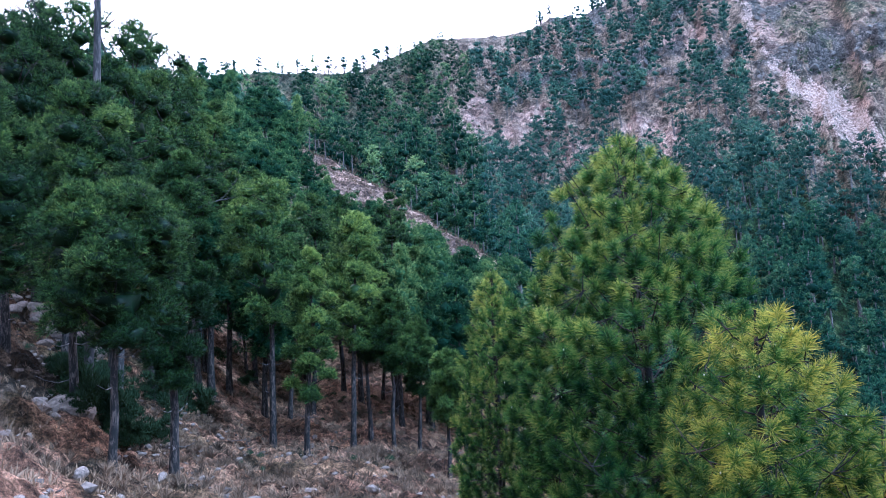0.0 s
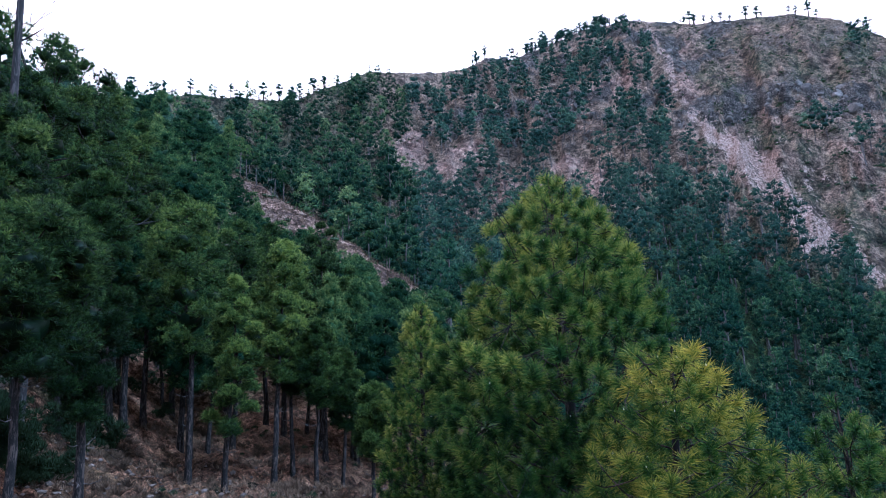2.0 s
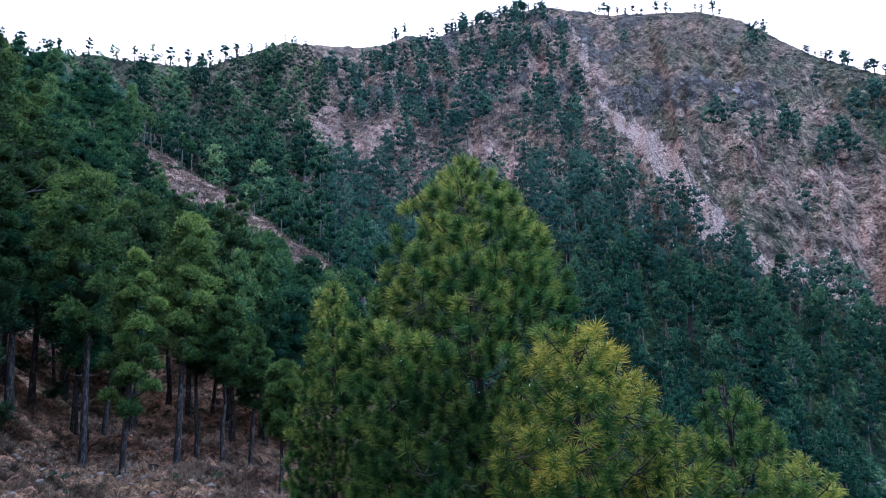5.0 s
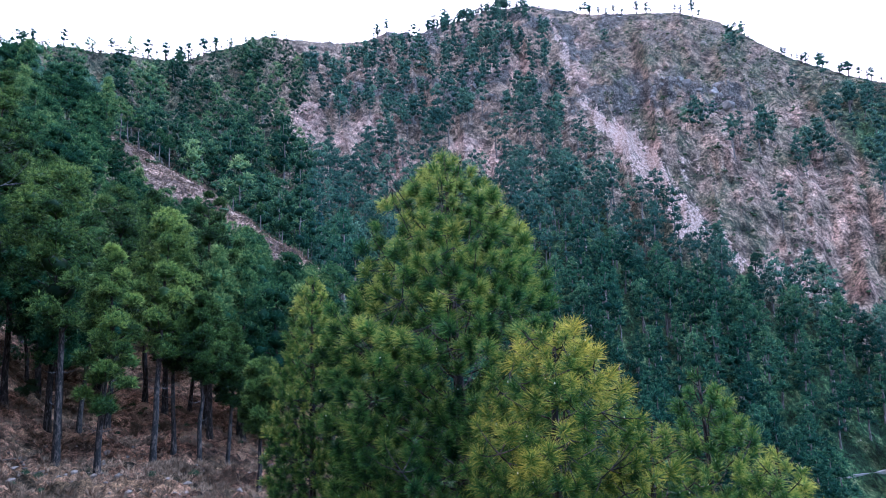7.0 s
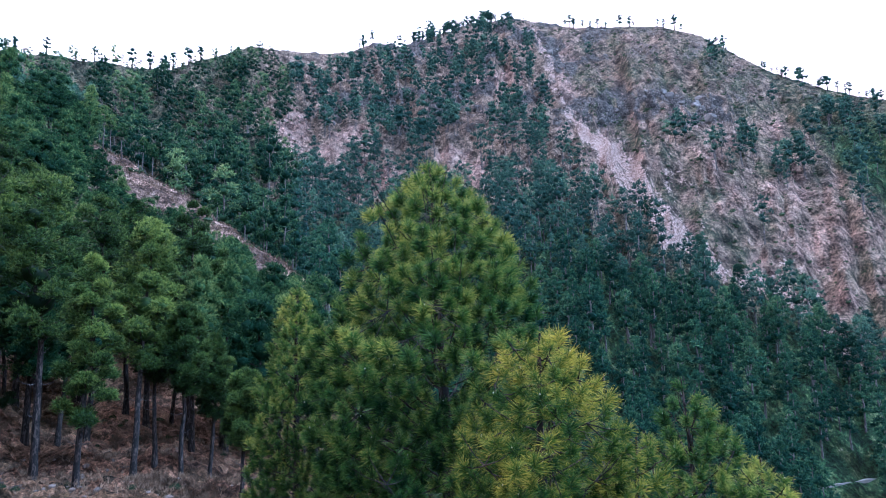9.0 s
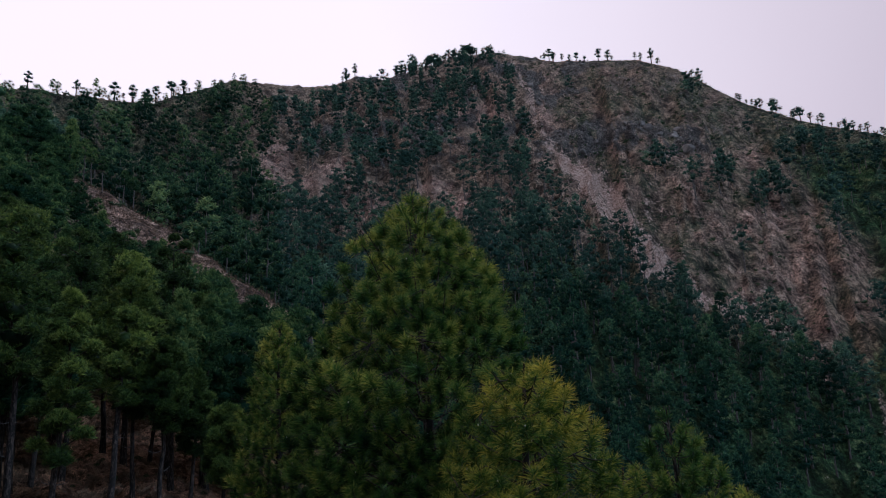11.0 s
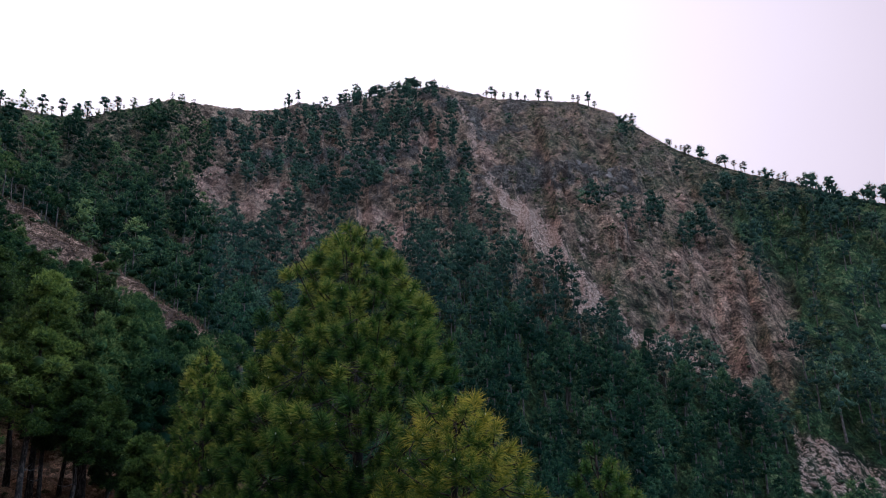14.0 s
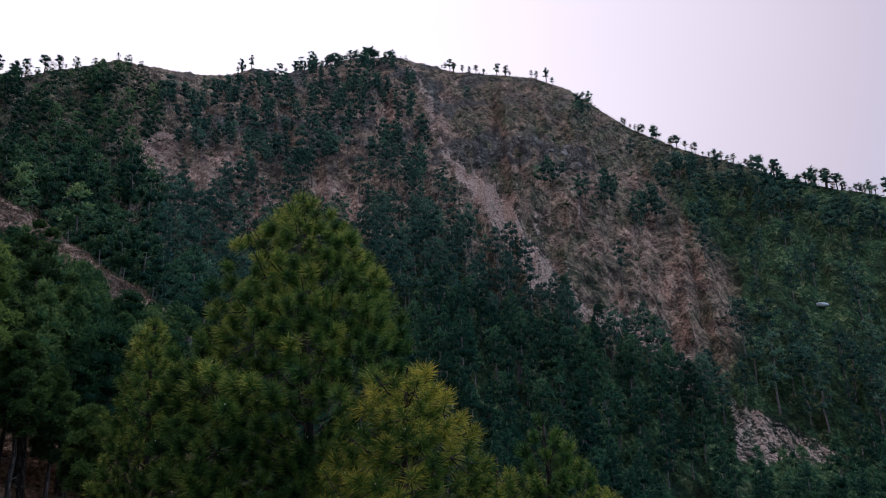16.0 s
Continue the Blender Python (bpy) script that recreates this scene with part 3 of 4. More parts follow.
    size = gb.uniform(0.008, 0.014, (len(tips), 1, 1))
    buds = ((tips[:, None] + CORE_V[None] * size * np.array([0.7, 0.7, 1.3])).reshape(-1, 3), (np.arange(len(tips))[:, None, None] * 6 + CORE_F[None]).reshape(-1, 3))
    # crown darker low down, lighter at the top: shading put into the tint
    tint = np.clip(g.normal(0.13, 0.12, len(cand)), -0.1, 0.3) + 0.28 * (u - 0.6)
    # painted shade at each needle's base, painted light at its tip
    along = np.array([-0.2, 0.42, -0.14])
    out = []
    for b in range(branches):
        wood = [tube(pts[b], np.linspace(max(0.013, trunk_r * 0.2 * (1.1 - bu[b])), 0.006, 6), 5)]
        idx = np.flatnonzero(owner == b)
        for i in idx:
            r0, p = root[i], cand[i]
            wood.append(tube([r0, (r0 + p) / 2 + [0, 0, -0.03], p], [0.009, 0.007, 0.005], 3))
        if len(idx):
            leaf = needles(g, cand[idx], sh[idx], count, length * g.uniform(0.8, 1.15, len(idx)), width, stem, False, spread)
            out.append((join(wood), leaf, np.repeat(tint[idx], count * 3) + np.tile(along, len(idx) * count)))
    return trunk, out, buds


CORE_V = np.array([[1, 0, 0], [0, 1, 0], [-1, 0, 0], [0, -1, 0], [0, 0, 1], [0, 0, -1]], float)
CORE_F = np.array([[0, 1, 4], [1, 2, 4], [2, 3, 4], [3, 0, 4], [1, 0, 5], [2, 1, 5], [3, 2, 5], [0, 3, 5]])


def puffs(g, centre, radius, blades, length=0.7, width=0.12, heart=1.0):
    """Clumps of needles: a dense rounded heart, and slim blades that bristle outwards and up. Also gives each corner's tint."""
    n = len(centre)
    turn = g.uniform(0, 1.57, n)
    c, s = np.cos(turn)[:, None], np.sin(turn)[:, None]
    core = np.stack([CORE_V[None, :, 0] * c - CORE_V[None, :, 1] * s, CORE_V[None, :, 0] * s + CORE_V[None, :, 1] * c, np.repeat(CORE_V[None, :, 2], n, 0) * 0.75], -1)
    core = centre[:, None] + core * radius[:, None, None] * g.uniform(0.5, 0.85, (n, 6, 1)) * heart
    d = g.normal(size=(n, blades, 3))
    d[..., 2] = np.where(g.random((n, blades)) < 0.8, np.abs(d[..., 2]), d[..., 2])
    d /= np.linalg.norm(d, axis=-1, keepdims=True)
    w = d * 0.6 + np.array([0, 0, 0.6]) + g.normal(0, 0.25, d.shape)
    w /= np.linalg.norm(w, axis=-1, keepdims=True)
    r = radius[:, None, None]
    p = centre[:, None] + d * r * np.array([0.62, 0.62, 0.5])
    side = np.cross(w, g.normal(size=w.shape))
    side /= np.linalg.norm(side, axis=-1, keepdims=True) + 1e-9
    side = side * width * r
    v = np.stack([p + side, p + w * r * length * g.uniform(0.7, 1.25, (n, blades, 1)), p - side], 2).reshape(-1, 3)
    faces = (np.arange(n)[:, None, None] * 6 + CORE_F[None]).reshape(-1, 3)
    # heart dark, blade tips pale: clump shading written into the tint
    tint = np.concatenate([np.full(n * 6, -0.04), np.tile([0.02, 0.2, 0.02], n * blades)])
    owner = np.concatenate([np.repeat(np.arange(n), 6), np.repeat(np.arange(n), blades * 3)])
    return (np.concatenate([core.reshape(-1, 3), v]), np.concatenate([faces, n * 6 + np.arange(len(v)).reshape(-1, 3)])), tint, owner


def ball(detail):
    bm = bmesh.new()
    bmesh.ops.create_icosphere(bm, subdivisions=detail, radius=1.0)
    v = np.array([p.co[:] for p in bm.verts])
    f = np.array([[p.index for p in q.verts] for q in bm.faces])
    bm.free()
    return v, f


BALLS = {k: ball(k) for k in (1, 2)}


def sphere_ways(n, turn):
    """Even directions over a ball, upper side first."""
    k = np.arange(n) + 0.5
    z = 1 - 2 * k / n
    th = k * 2.39996 + turn
    q = np.sqrt(1 - z * z)
    return np.stack([q * np.cos(th), q * np.sin(th), z], 1)


def domed_pine(seed, H, base, R, lobes, tufts, blades, length, width, dome=0.5, trunk_r=0.17, sides=6, detail=1, loose=0.0, flat=0.85, lump=1.0, heart=0.5):
    """A grown pine. Trunk, and a crown of rounded lobes that fill a dome (0.4: round, 0.9: pointed); each lobe is a dense heart that bristles with
    upturned needle tufts. Gives the trunk and for each lobe its limb, its needles and their tint."""
    g = np.random.default_rng(seed)
    zz = np.linspace(0, 1, 10)
    path = np.c_[np.cumsum(g.normal(0, 0.011 * H, (10, 2)), 0) * (zz * (1.3 - zz))[:, None] * 1.8, zz * H * 0.93]
    path[0, 2] = -0.8
    trunk = tube(path, trunk_r * (1 - zz) ** 0.7 + 0.02 + trunk_r * 0.5 * np.maximum(0, 0.09 - zz) / 0.09, sides)
    inner = max(2, lobes // 6)
    u = np.concatenate([(np.arange(inner) + 0.5) / inner * 0.8, ((np.arange(lobes - inner) + g.random(lobes - inner)) / (lobes - inner)) ** 0.85 * 0.93, [1.0]])
    wide = np.clip(1 - ((u - 0.28) / 0.74) ** 2, 0.02, 1) ** dome * np.minimum(1, 0.62 + 1.5 * u)
    th = np.arange(len(u)) * 2.39996 + g.normal(0, 0.35, len(u))
    rad = R * lump * g.uniform(0.3, 0.46, len(u)) * (0.62 + 0.38 * wide)
    rad[:inner] = R * 0.62 * wide[:inner]
    rho = np.maximum(0, R * wide * g.uniform(0.82, 1.1, len(u)) - rad * 0.75) * (1 + loose * g.random(len(u)))
    rho[:inner] = 0
    rho[-1] = 0
    h = (base + (1 - base) * u) * H
    h = np.minimum(h, H - rad * flat)
    foot = np.stack([np.interp(h / H, zz, path[:, 0]), np.interp(h / H, zz, path[:, 1]), h], 1)
    c = foot + np.stack([rho * np.cos(th), rho * np.sin(th), 0.1 * rho], 1)
    bv, bf = BALLS[detail]
    out = []
    for i in range(len(u)):
        squash = np.array([1, 1, flat])
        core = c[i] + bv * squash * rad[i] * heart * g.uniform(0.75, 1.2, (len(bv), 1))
        d = sphere_ways(tufts, g.uniform(0, 6.28))
        d = d[d[:, 2] > -0.55] + g.normal(0, 0.12, ((d[:, 2] > -0.55).sum(), 3))
        p = c[i] + d * squash * rad[i] * g.uniform(0.2, 1.0, (len(d), 1)) ** 0.4
        gap = np.linalg.norm((p[:, None] - c[None]) / squash, axis=2) / rad[None]
        gap[:, i] = 9
        d, p = d[gap.min(1) > 0.7], p[gap.min(1) > 0.7]
        k = len(p)
        # heart painted darker, as the shade inside the crown
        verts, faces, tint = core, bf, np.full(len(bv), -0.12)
        if k:
            w = d * 0.45 + np.array([0, 0, 0.75]) + g.normal(0, 0.15, d.shape)
            w /= np.linalg.norm(w, axis=1, keepdims=True)
            leaf = needles(g, p, w, blades, length * g.uniform(0.75, 1.25, k), width, 0.4 * length, False, (0.15, 1.45))
            verts, faces = join([(core, bf), leaf])
            # tint also paints dark needle bases and lit rims on the tufts
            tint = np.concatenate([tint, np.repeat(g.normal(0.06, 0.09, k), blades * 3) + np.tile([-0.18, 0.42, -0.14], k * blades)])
        start = foot[i] - np.array([0, 0, min(0.4 * rho[i] + 0.1, 0.5 * h[i])])
        limb = tube([start, start * 0.45 + c[i] * 0.55 - np.array([0, 0, 0.06 * rho[i]]), c[i]], [0.02 + 0.12 * trunk_r, 0.02 + 0.08 * trunk_r, 0.012], 4)
        # upper lobes lighter: light from above put into the tint
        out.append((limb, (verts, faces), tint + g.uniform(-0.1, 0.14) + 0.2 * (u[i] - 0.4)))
    return trunk, out


def whole_pine(limbs=6, **spec):
    """The same as two pieces: wood and crown."""
    trunk, out = domed_pine(**spec)
    step = max(1, len(out) // max(1, limbs))
    return join([trunk] + [o[0] for o in out[::step]]), join([o[1] for o in out]), np.concatenate([o[2] for o in out])


def part(name, geo, mat, parent, label="", smooth=True, attrs=()):
    return link_mesh(name, geo[0], geo[1], mat, parent, label, smooth, attrs)


def pine(name, label, spec, needle, bark, group="", tint=0.0):
    """A pine as one thing: its trunk and its branches, each with its needles."""
    thing = tagged(new(name), label, "pine tree", group)
    trunk, br, buds = grow(**spec)
    part("trunk", trunk, bark, thing)
    tagged(part("bud_spray", buds, BUD, thing, "pale waxy shoot buds"), kind="stuff")
    for wood, leaf, t in br:
        b = part("branch", wood, bark, thing)
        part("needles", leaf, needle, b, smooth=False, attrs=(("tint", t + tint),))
    return thing


def far_pine(name, label, spec, needle, bark, group="", tint=0.0):
    thing = tagged(new(name), label, "pine tree", group)
    wood, leaf, t = whole_pine(**spec)
    part("trunk", wood, bark, thing)
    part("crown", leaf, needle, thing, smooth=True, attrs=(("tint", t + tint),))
    return thing


def grove_pine(name, label, spec, needle, bark, group="", tint=0.0):
    """A grown pine close by: its trunk and its limbs, each with its needles."""
    thing = tagged(new(name), label, "pine tree", group)
    trunk, out = domed_pine(**spec)
    part("trunk", trunk, bark, thing)
    g = np.random.default_rng(spec["seed"] + 500)
    for k in range(4):
        h0, th = spec["H"] * spec["base"] * g.uniform(0.45, 1.05), g.uniform(0, 6.28)
        o, side = np.array([math.cos(th), math.sin(th), 0.0]), np.array([-math.sin(th), math.cos(th), 0.0])
        reach = g.uniform(0.5, 1.4)
        foot = trunk[0][np.argsort(np.abs(trunk[0][:, 2] - h0))[:9]].mean(0)
        part("dead_branch", tube([foot, foot + o * reach * 0.4 + [0, 0, -0.1 * reach], foot + o * reach * 0.75 + side * 0.12 * reach, foot + o * reach + side * 0.05 + [0, 0, 0.15 * reach]], [0.022, 0.018, 0.012, 0.006], 5), BARK_PALE, thing, "bare grey dead branch")
    for limb, leaf, t in out:
        b = part("branch", limb, bark, thing)
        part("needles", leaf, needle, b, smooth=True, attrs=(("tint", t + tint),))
    return thing


def spot(az, r):
    x, y = r * math.sin(radians(az)), r * math.cos(radians(az))
    return x, y, float(land(x, y)[0])


def plant(thing, az, r, turn=0.0):
    """Stand a pine built with its foot at 0 on the ground."""
    x, y, z = spot(az, r)
    thing.matrix_basis = pose(x, y, z - 0.1, 0, 0, turn)


def height_to(az, r, el):
    return EYE + r * math.tan(radians(el)) - spot(az, r)[2] + 0.1


BUD, bn, bl, bud_bsdf = material("waxy_buds")
bud_tone = ramp(bn, [(0.3, (0.42, 0.4, 0.2)), (0.7, (0.8, 0.78, 0.6))])
bl.new(noise_tex(bn, bl, bn.new("ShaderNodeTexCoord").outputs["Object"], 40.0), bud_tone.inputs["Fac"])
bl.new(bud_tone.outputs["Color"], bud_bsdf.inputs["Base Color"])
bud_bsdf.inputs["Roughness"].default_value = 0.5

# the young pines close to the path: bearing, distance, height angle of the top
YOUNG = [
    (2.0, 12.5, 17.3, "tall bushy young pine with bright green needle tufts", NEEDLE_GREEN, 0.1, dict(seed=3, base=0.2, R=3.4, cap=2.25, taper=0.6, lumps=0.24, depth=0.5, up=1.0, spread=(0.35, 1.45), stem=0.2, trunk_r=0.15, branches=80, gap=0.27, count=300, length=0.24, width=0.0042, rise=0.9, low=1.0, clump=-0.24, lean=-0.24)),
    (-10.8, 15.0, 6.6, "slender young pine with yellowish green tufts", NEEDLE_GREEN, 0.15, dict(seed=5, base=0.12, R=1.35, cap=0.95, taper=0.62, up=1.0, stem=0.17, spread=(0.3, 1.4), trunk_r=0.08, branches=60, gap=0.2, count=170, length=0.18, width=0.0055, rise=0.9, clump=-0.6)),
    (10.0, 8.5, 2.2, "small yellow-green pine with star-shaped needle tufts", NEEDLE_YELLOW, 0.13, dict(seed=8, base=0.3, R=1.15, cap=0.88, taper=0.3, trunk_r=0.09, branches=36, gap=0.21, count=190, length=0.2, width=0.0031, rise=0.5, spread=(0.15, 1.6), lumps=0.25, clump=-0.35)),
    (17.4, 8.6, -6.6, "low yellow-green pine with sparse starry tufts", NEEDLE_YELLOW, 0.17, dict(seed=9, base=0.3, R=1.1, cap=0.75, taper=0.5, trunk_r=0.06, branches=22, gap=0.22, count=150, length=0.2, width=0.0036, rise=0.5, spread=(0.15, 1.6), lumps=0.25, clump=-0.3)),
    (21.2, 13.0, -1.9, "dark green young pine below the path", NEEDLE_GREEN, 0.05, dict(seed=11, base=0.2, R=2.7, cap=1.6, taper=0.75, up=1.0, stem=0.2, spread=(0.35, 1.45), trunk_r=0.1, branches=36, gap=0.3, count=230, length=0.21, width=0.0048, rise=0.8, lumps=0.25, clump=-0.4)),
    (26.4, 12.0, -8.0, "low young pine with yellowish shoot tips", NEEDLE_GREEN, 0.22, dict(seed=14, base=0.2, R=2.2, cap=1.4, taper=0.75, up=1.0, stem=0.2, spread=(0.35, 1.45), trunk_r=0.08, branches=28, gap=0.3, count=230, length=0.21, width=0.0048, rise=0.8, lumps=0.25, clump=-0.4)),
    (-5.6, 13.5, -4.5, "young yellow-green pine half hidden behind taller ones", NEEDLE_GREEN, 0.02, dict(seed=17, base=0.15, R=1.5, cap=1.0, taper=0.6, up=1.0, stem=0.2, spread=(0.35, 1.45), trunk_r=0.07, branches=30, gap=0.27, count=150, length=0.2, width=0.0055, rise=0.8, clump=-0.4)),
]
for az, r, el, label, needle, tint, spec in YOUNG:
    plant(pine("young_pine", label, dict(spec, H=height_to(az, r, el)), needle, BARK, "pines by the path", tint), az, r)

# the grove on the near slope: bearing, distance, top's height angle, crown start, crown radius, tint
GROVE = [(-41.6, 24, 13.2, 0.44, 2.6, 0.04), (-37.2, 27, 16.2, 0.26, 1.6, -0.06), (-44.0, 31, 20.4, 0.3, 2.9, 0.06), (-48.6, 36, 24.6, 0.3, 3.0, -0.02),
         (-44.8, 38, 26.2, 0.3, 2.8, 0.02), (-41.5, 40, 25.4, 0.3, 3.0, 0.06), (-38.7, 44, 24.2, 0.28, 3.0, 0.0), (-36.3, 47, 22.6, 0.3, 2.6, 0.08), (-34.4, 50, 20.0, 0.3, 2.3, 0.1), (-29.6, 43, 13.9, 0.43, 2.7, 0.16), (-23.1, 44, 11.5, 0.42, 2.4, 0.24),
         (-26.9, 37, 8.1, 0.25, 1.4, 0.17), (-19.3, 55, 12.8, 0.3, 2.1, -0.02), (-19.7, 45, 4.5, 0.5, 1.5, 0.06), (-17.6, 47, 2.0, 0.42, 1.3, 0.0), (-15.1, 38, -1.0, 0.42, 1.1, 0.08),
         (-33.0, 52, 16.0, 0.34, 2.4, 0.12), (-16.7, 58, 9.0, 0.3, 2.2, 0.04), (-26.4, 56, 13.0, 0.34, 2.5, 0.04), (-51.5, 28, 20.0, 0.3, 2.8, 0.0),
         (-46.8, 47, 26.0, 0.3, 3.2, -0.02), (-31.0, 60, 15.0, 0.3, 2.4, 0.02), (-23.8, 62, 12.6, 0.34, 2.3, 0.0), (-21.6, 47, 5.6, 0.45, 1.4, 0.0)]
for i, (az, r, el, cb, cr, tint) in enumerate(GROVE):
    h = height_to(az, r, el)
    near = r < 33
    spec = dict(seed=20 + i, H=h, base=cb, R=cr, lobes=30, tufts=135 if near else 95, blades=28 if near else 16, length=0.26 if near else 0.32, width=0.0125 if near else 0.0225,
                dome=[0.45, 0.6, 0.7][i % 3], lump=0.85, trunk_r=0.008 * h + 0.05, sides=9, detail=2 if near else 1)
    plant(grove_pine("pine_tree", "tall pine with a dark trunk and dense green crown", spec, NEEDLE_GROVE, BARK, "pines of the grove", 1.4 * tint - 0.03), az, r)

# the forest: kinds of tree built once
def kinds(seed, bases, radii, domes, lobes, tufts, blades, length, width, limbs, trunk_r=0.17, loose=0.0, lump=1.0, heart=0.5):
    return [whole_pine(seed=seed + k, H=10.0, base=bases[k], R=radii[k], lobes=lobes, tufts=tufts, blades=blades, length=length, width=width, dome=domes[k], trunk_r=trunk_r, sides=5, limbs=limbs, loose=loose, lump=lump, heart=heart) for k in range(6)]


NEAR_GEO = kinds(60, [0.25, 0.34, 0.2, 0.4, 0.3, 0.22], [1.8, 1.7, 2.0, 1.9, 1.6, 1.5], [0.8, 0.7, 0.95, 0.6, 0.8, 1.0], 18, 15, 5, 0.52, 0.09, 3, 0.15, 0.0, 0.84)
KIND_GEO = kinds(65, [0.3, 0.4, 0.26, 0.46, 0.36, 0.3], [2.2, 2.0, 2.3, 2.2, 1.9, 1.8], [0.55, 0.5, 0.7, 0.42, 0.6, 0.8], 12, 12, 4, 0.64, 0.13, 2, 0.15, 0.0, 0.88)
FAR_GEO = kinds(70, [0.36, 0.44, 0.32, 0.5, 0.4, 0.36], [2.5, 2.3, 2.6, 2.5, 2.2, 2.0], [0.6, 0.5, 0.7, 0.5, 0.6, 0.75], 9, 8, 4, 0.8, 0.18, 1, 0.1, 0.0, 1.0, 0.65)
HILL_GEO = kinds(82, [0.22, 0.3, 0.2, 0.34, 0.26, 0.24], [2.7, 2.4, 2.8, 2.7, 2.3, 2.1], [0.5, 0.45, 0.62, 0.4, 0.55, 0.7], 15, 16, 5, 0.55, 0.1, 2, 0.1, 0.0, 0.9)
RIDGE_GEO = kinds(78, [0.22, 0.36, 0.2, 0.44, 0.3, 0.26], [3.0, 2.6, 3.1, 3.2, 2.7, 2.3], [0.5, 0.45, 0.6, 0.4, 0.5, 0.7], 10, 14, 5, 0.8, 0.2, 3, 0.42, 0.0, 1.0, 0.7)


def scatter(count, r0, r1, a0, a1, gap, seed):
    g = np.random.default_rng(seed)
    a, r = g.uniform(a0, a1, count), np.sqrt(g.uniform(r0 ** 2, r1 ** 2, count))
    x, y = r * np.sin(np.radians(a)), r * np.cos(np.radians(a))
    z = land(x, y)
    keep = g.random(count) < cover(x, y, z)[4]
    keep &= r < np.interp(a, *RIDGE_R) - 3
    cells, out = set(), []
    for i in np.flatnonzero(keep):
        c = (int(x[i] // gap), int(y[i] // gap))
        if c not in cells:
            cells.add(c)
            out.append(i)
    return x[out], y[out], z[out], r[out], a[out]


def forest(name, label, x, y, z, size, seed, fine=False, needle=NEEDLE_FOREST_HAZE):
    """Far trees joined into one: wood and needles."""
    g = np.random.default_rng(seed)
    wood, leaf, tints = [], [], []
    for i in range(len(x)):
        dist = math.hypot(x[i], y[i])
        wg, lg, tg = (RIDGE_GEO if fine else HILL_GEO if needle is NEEDLE_HILL else NEAR_GEO if dist < 195 else KIND_GEO if dist < 290 else FAR_GEO)[g.integers(6)]
        th, s = g.uniform(0, 6.28), size[i] / 10
        rot = np.array([[math.cos(th), -math.sin(th), 0], [math.sin(th), math.cos(th), 0], [0, 0, 1]]) * s * np.array([1, 1, g.uniform(0.9, 1.15)])[None]
        o = np.array([x[i], y[i], z[i] - 0.2])
        wood.append((wg[0] @ rot.T + o, wg[1]))
        leaf.append((lg[0] @ rot.T + o, lg[1]))
        tints.append(tg + g.normal(0.1, 0.17))
    thing = tagged(new(name), label, "forest", kind="stuff")
    part("trunks", join(wood), BARK if fine else BARK_PALE, thing)
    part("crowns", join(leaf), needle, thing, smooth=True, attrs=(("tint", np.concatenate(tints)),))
    return thing


# single pines on the spur, then the woods of the mountain
fx, fy, fz, fr, fa = scatter(2600, 48, 215, -51, -9, 5.0, 1)
fsel = fr < np.interp(fa, *CREST_R) + 6
room = np.clip((np.tan(np.radians(np.minimum(strip_foot(fa) + np.random.default_rng(12).uniform(-0.5, 1.0, len(fa)) + np.where(fa < -19, 1.5, 0.9), 60))) * fr + EYE - fz) / 14.0, 0, 1.15)
fsel &= room > 0.22
near_kind = []
for k in range(10):
    far_k, k = k >= 5, k % 5
    near_kind.append(far_pine("pine_tree", "tall pine with a bare lower trunk on the wooded spur", dict(seed=90 + k, H=14.0, base=[0.35, 0.28, 0.42, 0.32, 0.3][k], R=[3.0, 3.3, 2.8, 2.6, 2.3][k], lobes=18 if far_k else 24, tufts=30 if far_k else 46, blades=9 if far_k else 14, length=0.58 if far_k else 0.46, width=0.062 if far_k else 0.036, dome=[0.5, 0.55, 0.4, 0.65, 0.85][k], trunk_r=0.2), NEEDLE_SPUR, BARK, "pines of the spur", [0, 0.14, -0.08, 0.05, 0.22][k]))
g = np.random.default_rng(4)
first = [True] * 10
count = 0
for i in sorted(np.flatnonzero(fsel), key=lambda i: fr[i]):
    if count >= 300:
        break
    k = int(g.integers(5)) + (5 if fr[i] > 95 else 0)
    m = pose(fx[i], fy[i], fz[i] - 0.2, 0, 0, g.uniform(0, 360))
    s = min(g.uniform(0.75, 1.15), room[i])
    if first[k]:
        c, first[k] = near_kind[k], False
        c.matrix_basis = m
    else:
        c = copy_thing(near_kind[k], m)
    c.scale = (s, s, s * g.uniform(0.9, 1.1))
    count += 1

# slender pines beside the bare strip
for k, (az, back, H, tint) in enumerate([(-26.3, 6, 11.0, 0.3), (-25.7, 3, 10.0, 0.42), (-24.9, 4, 9.0, 0.05), (-23.4, 2, 9.5, 0.15), (-22.6, 5, 8.0, 0.1), (-17.5, 3, 6.5, 0.0), (-15.2, 4, 6.0, 0.05), (-13.4, 2, 5.5, 0.0)]):
    thin_pine = far_pine("slender_pine", "slender pine with a long bare trunk beside the bare strip", dict(seed=150 + k, H=H, base=0.58, R=0.17 * H, lobes=12, tufts=26, blades=7, length=0.45, width=0.05, dome=0.5, trunk_r=0.13), NEEDLE_SPUR, BARK_PALE, "pines of the spur", tint)
    plant(thin_pine, az, float(np.interp(az, *CREST_R)) - back)

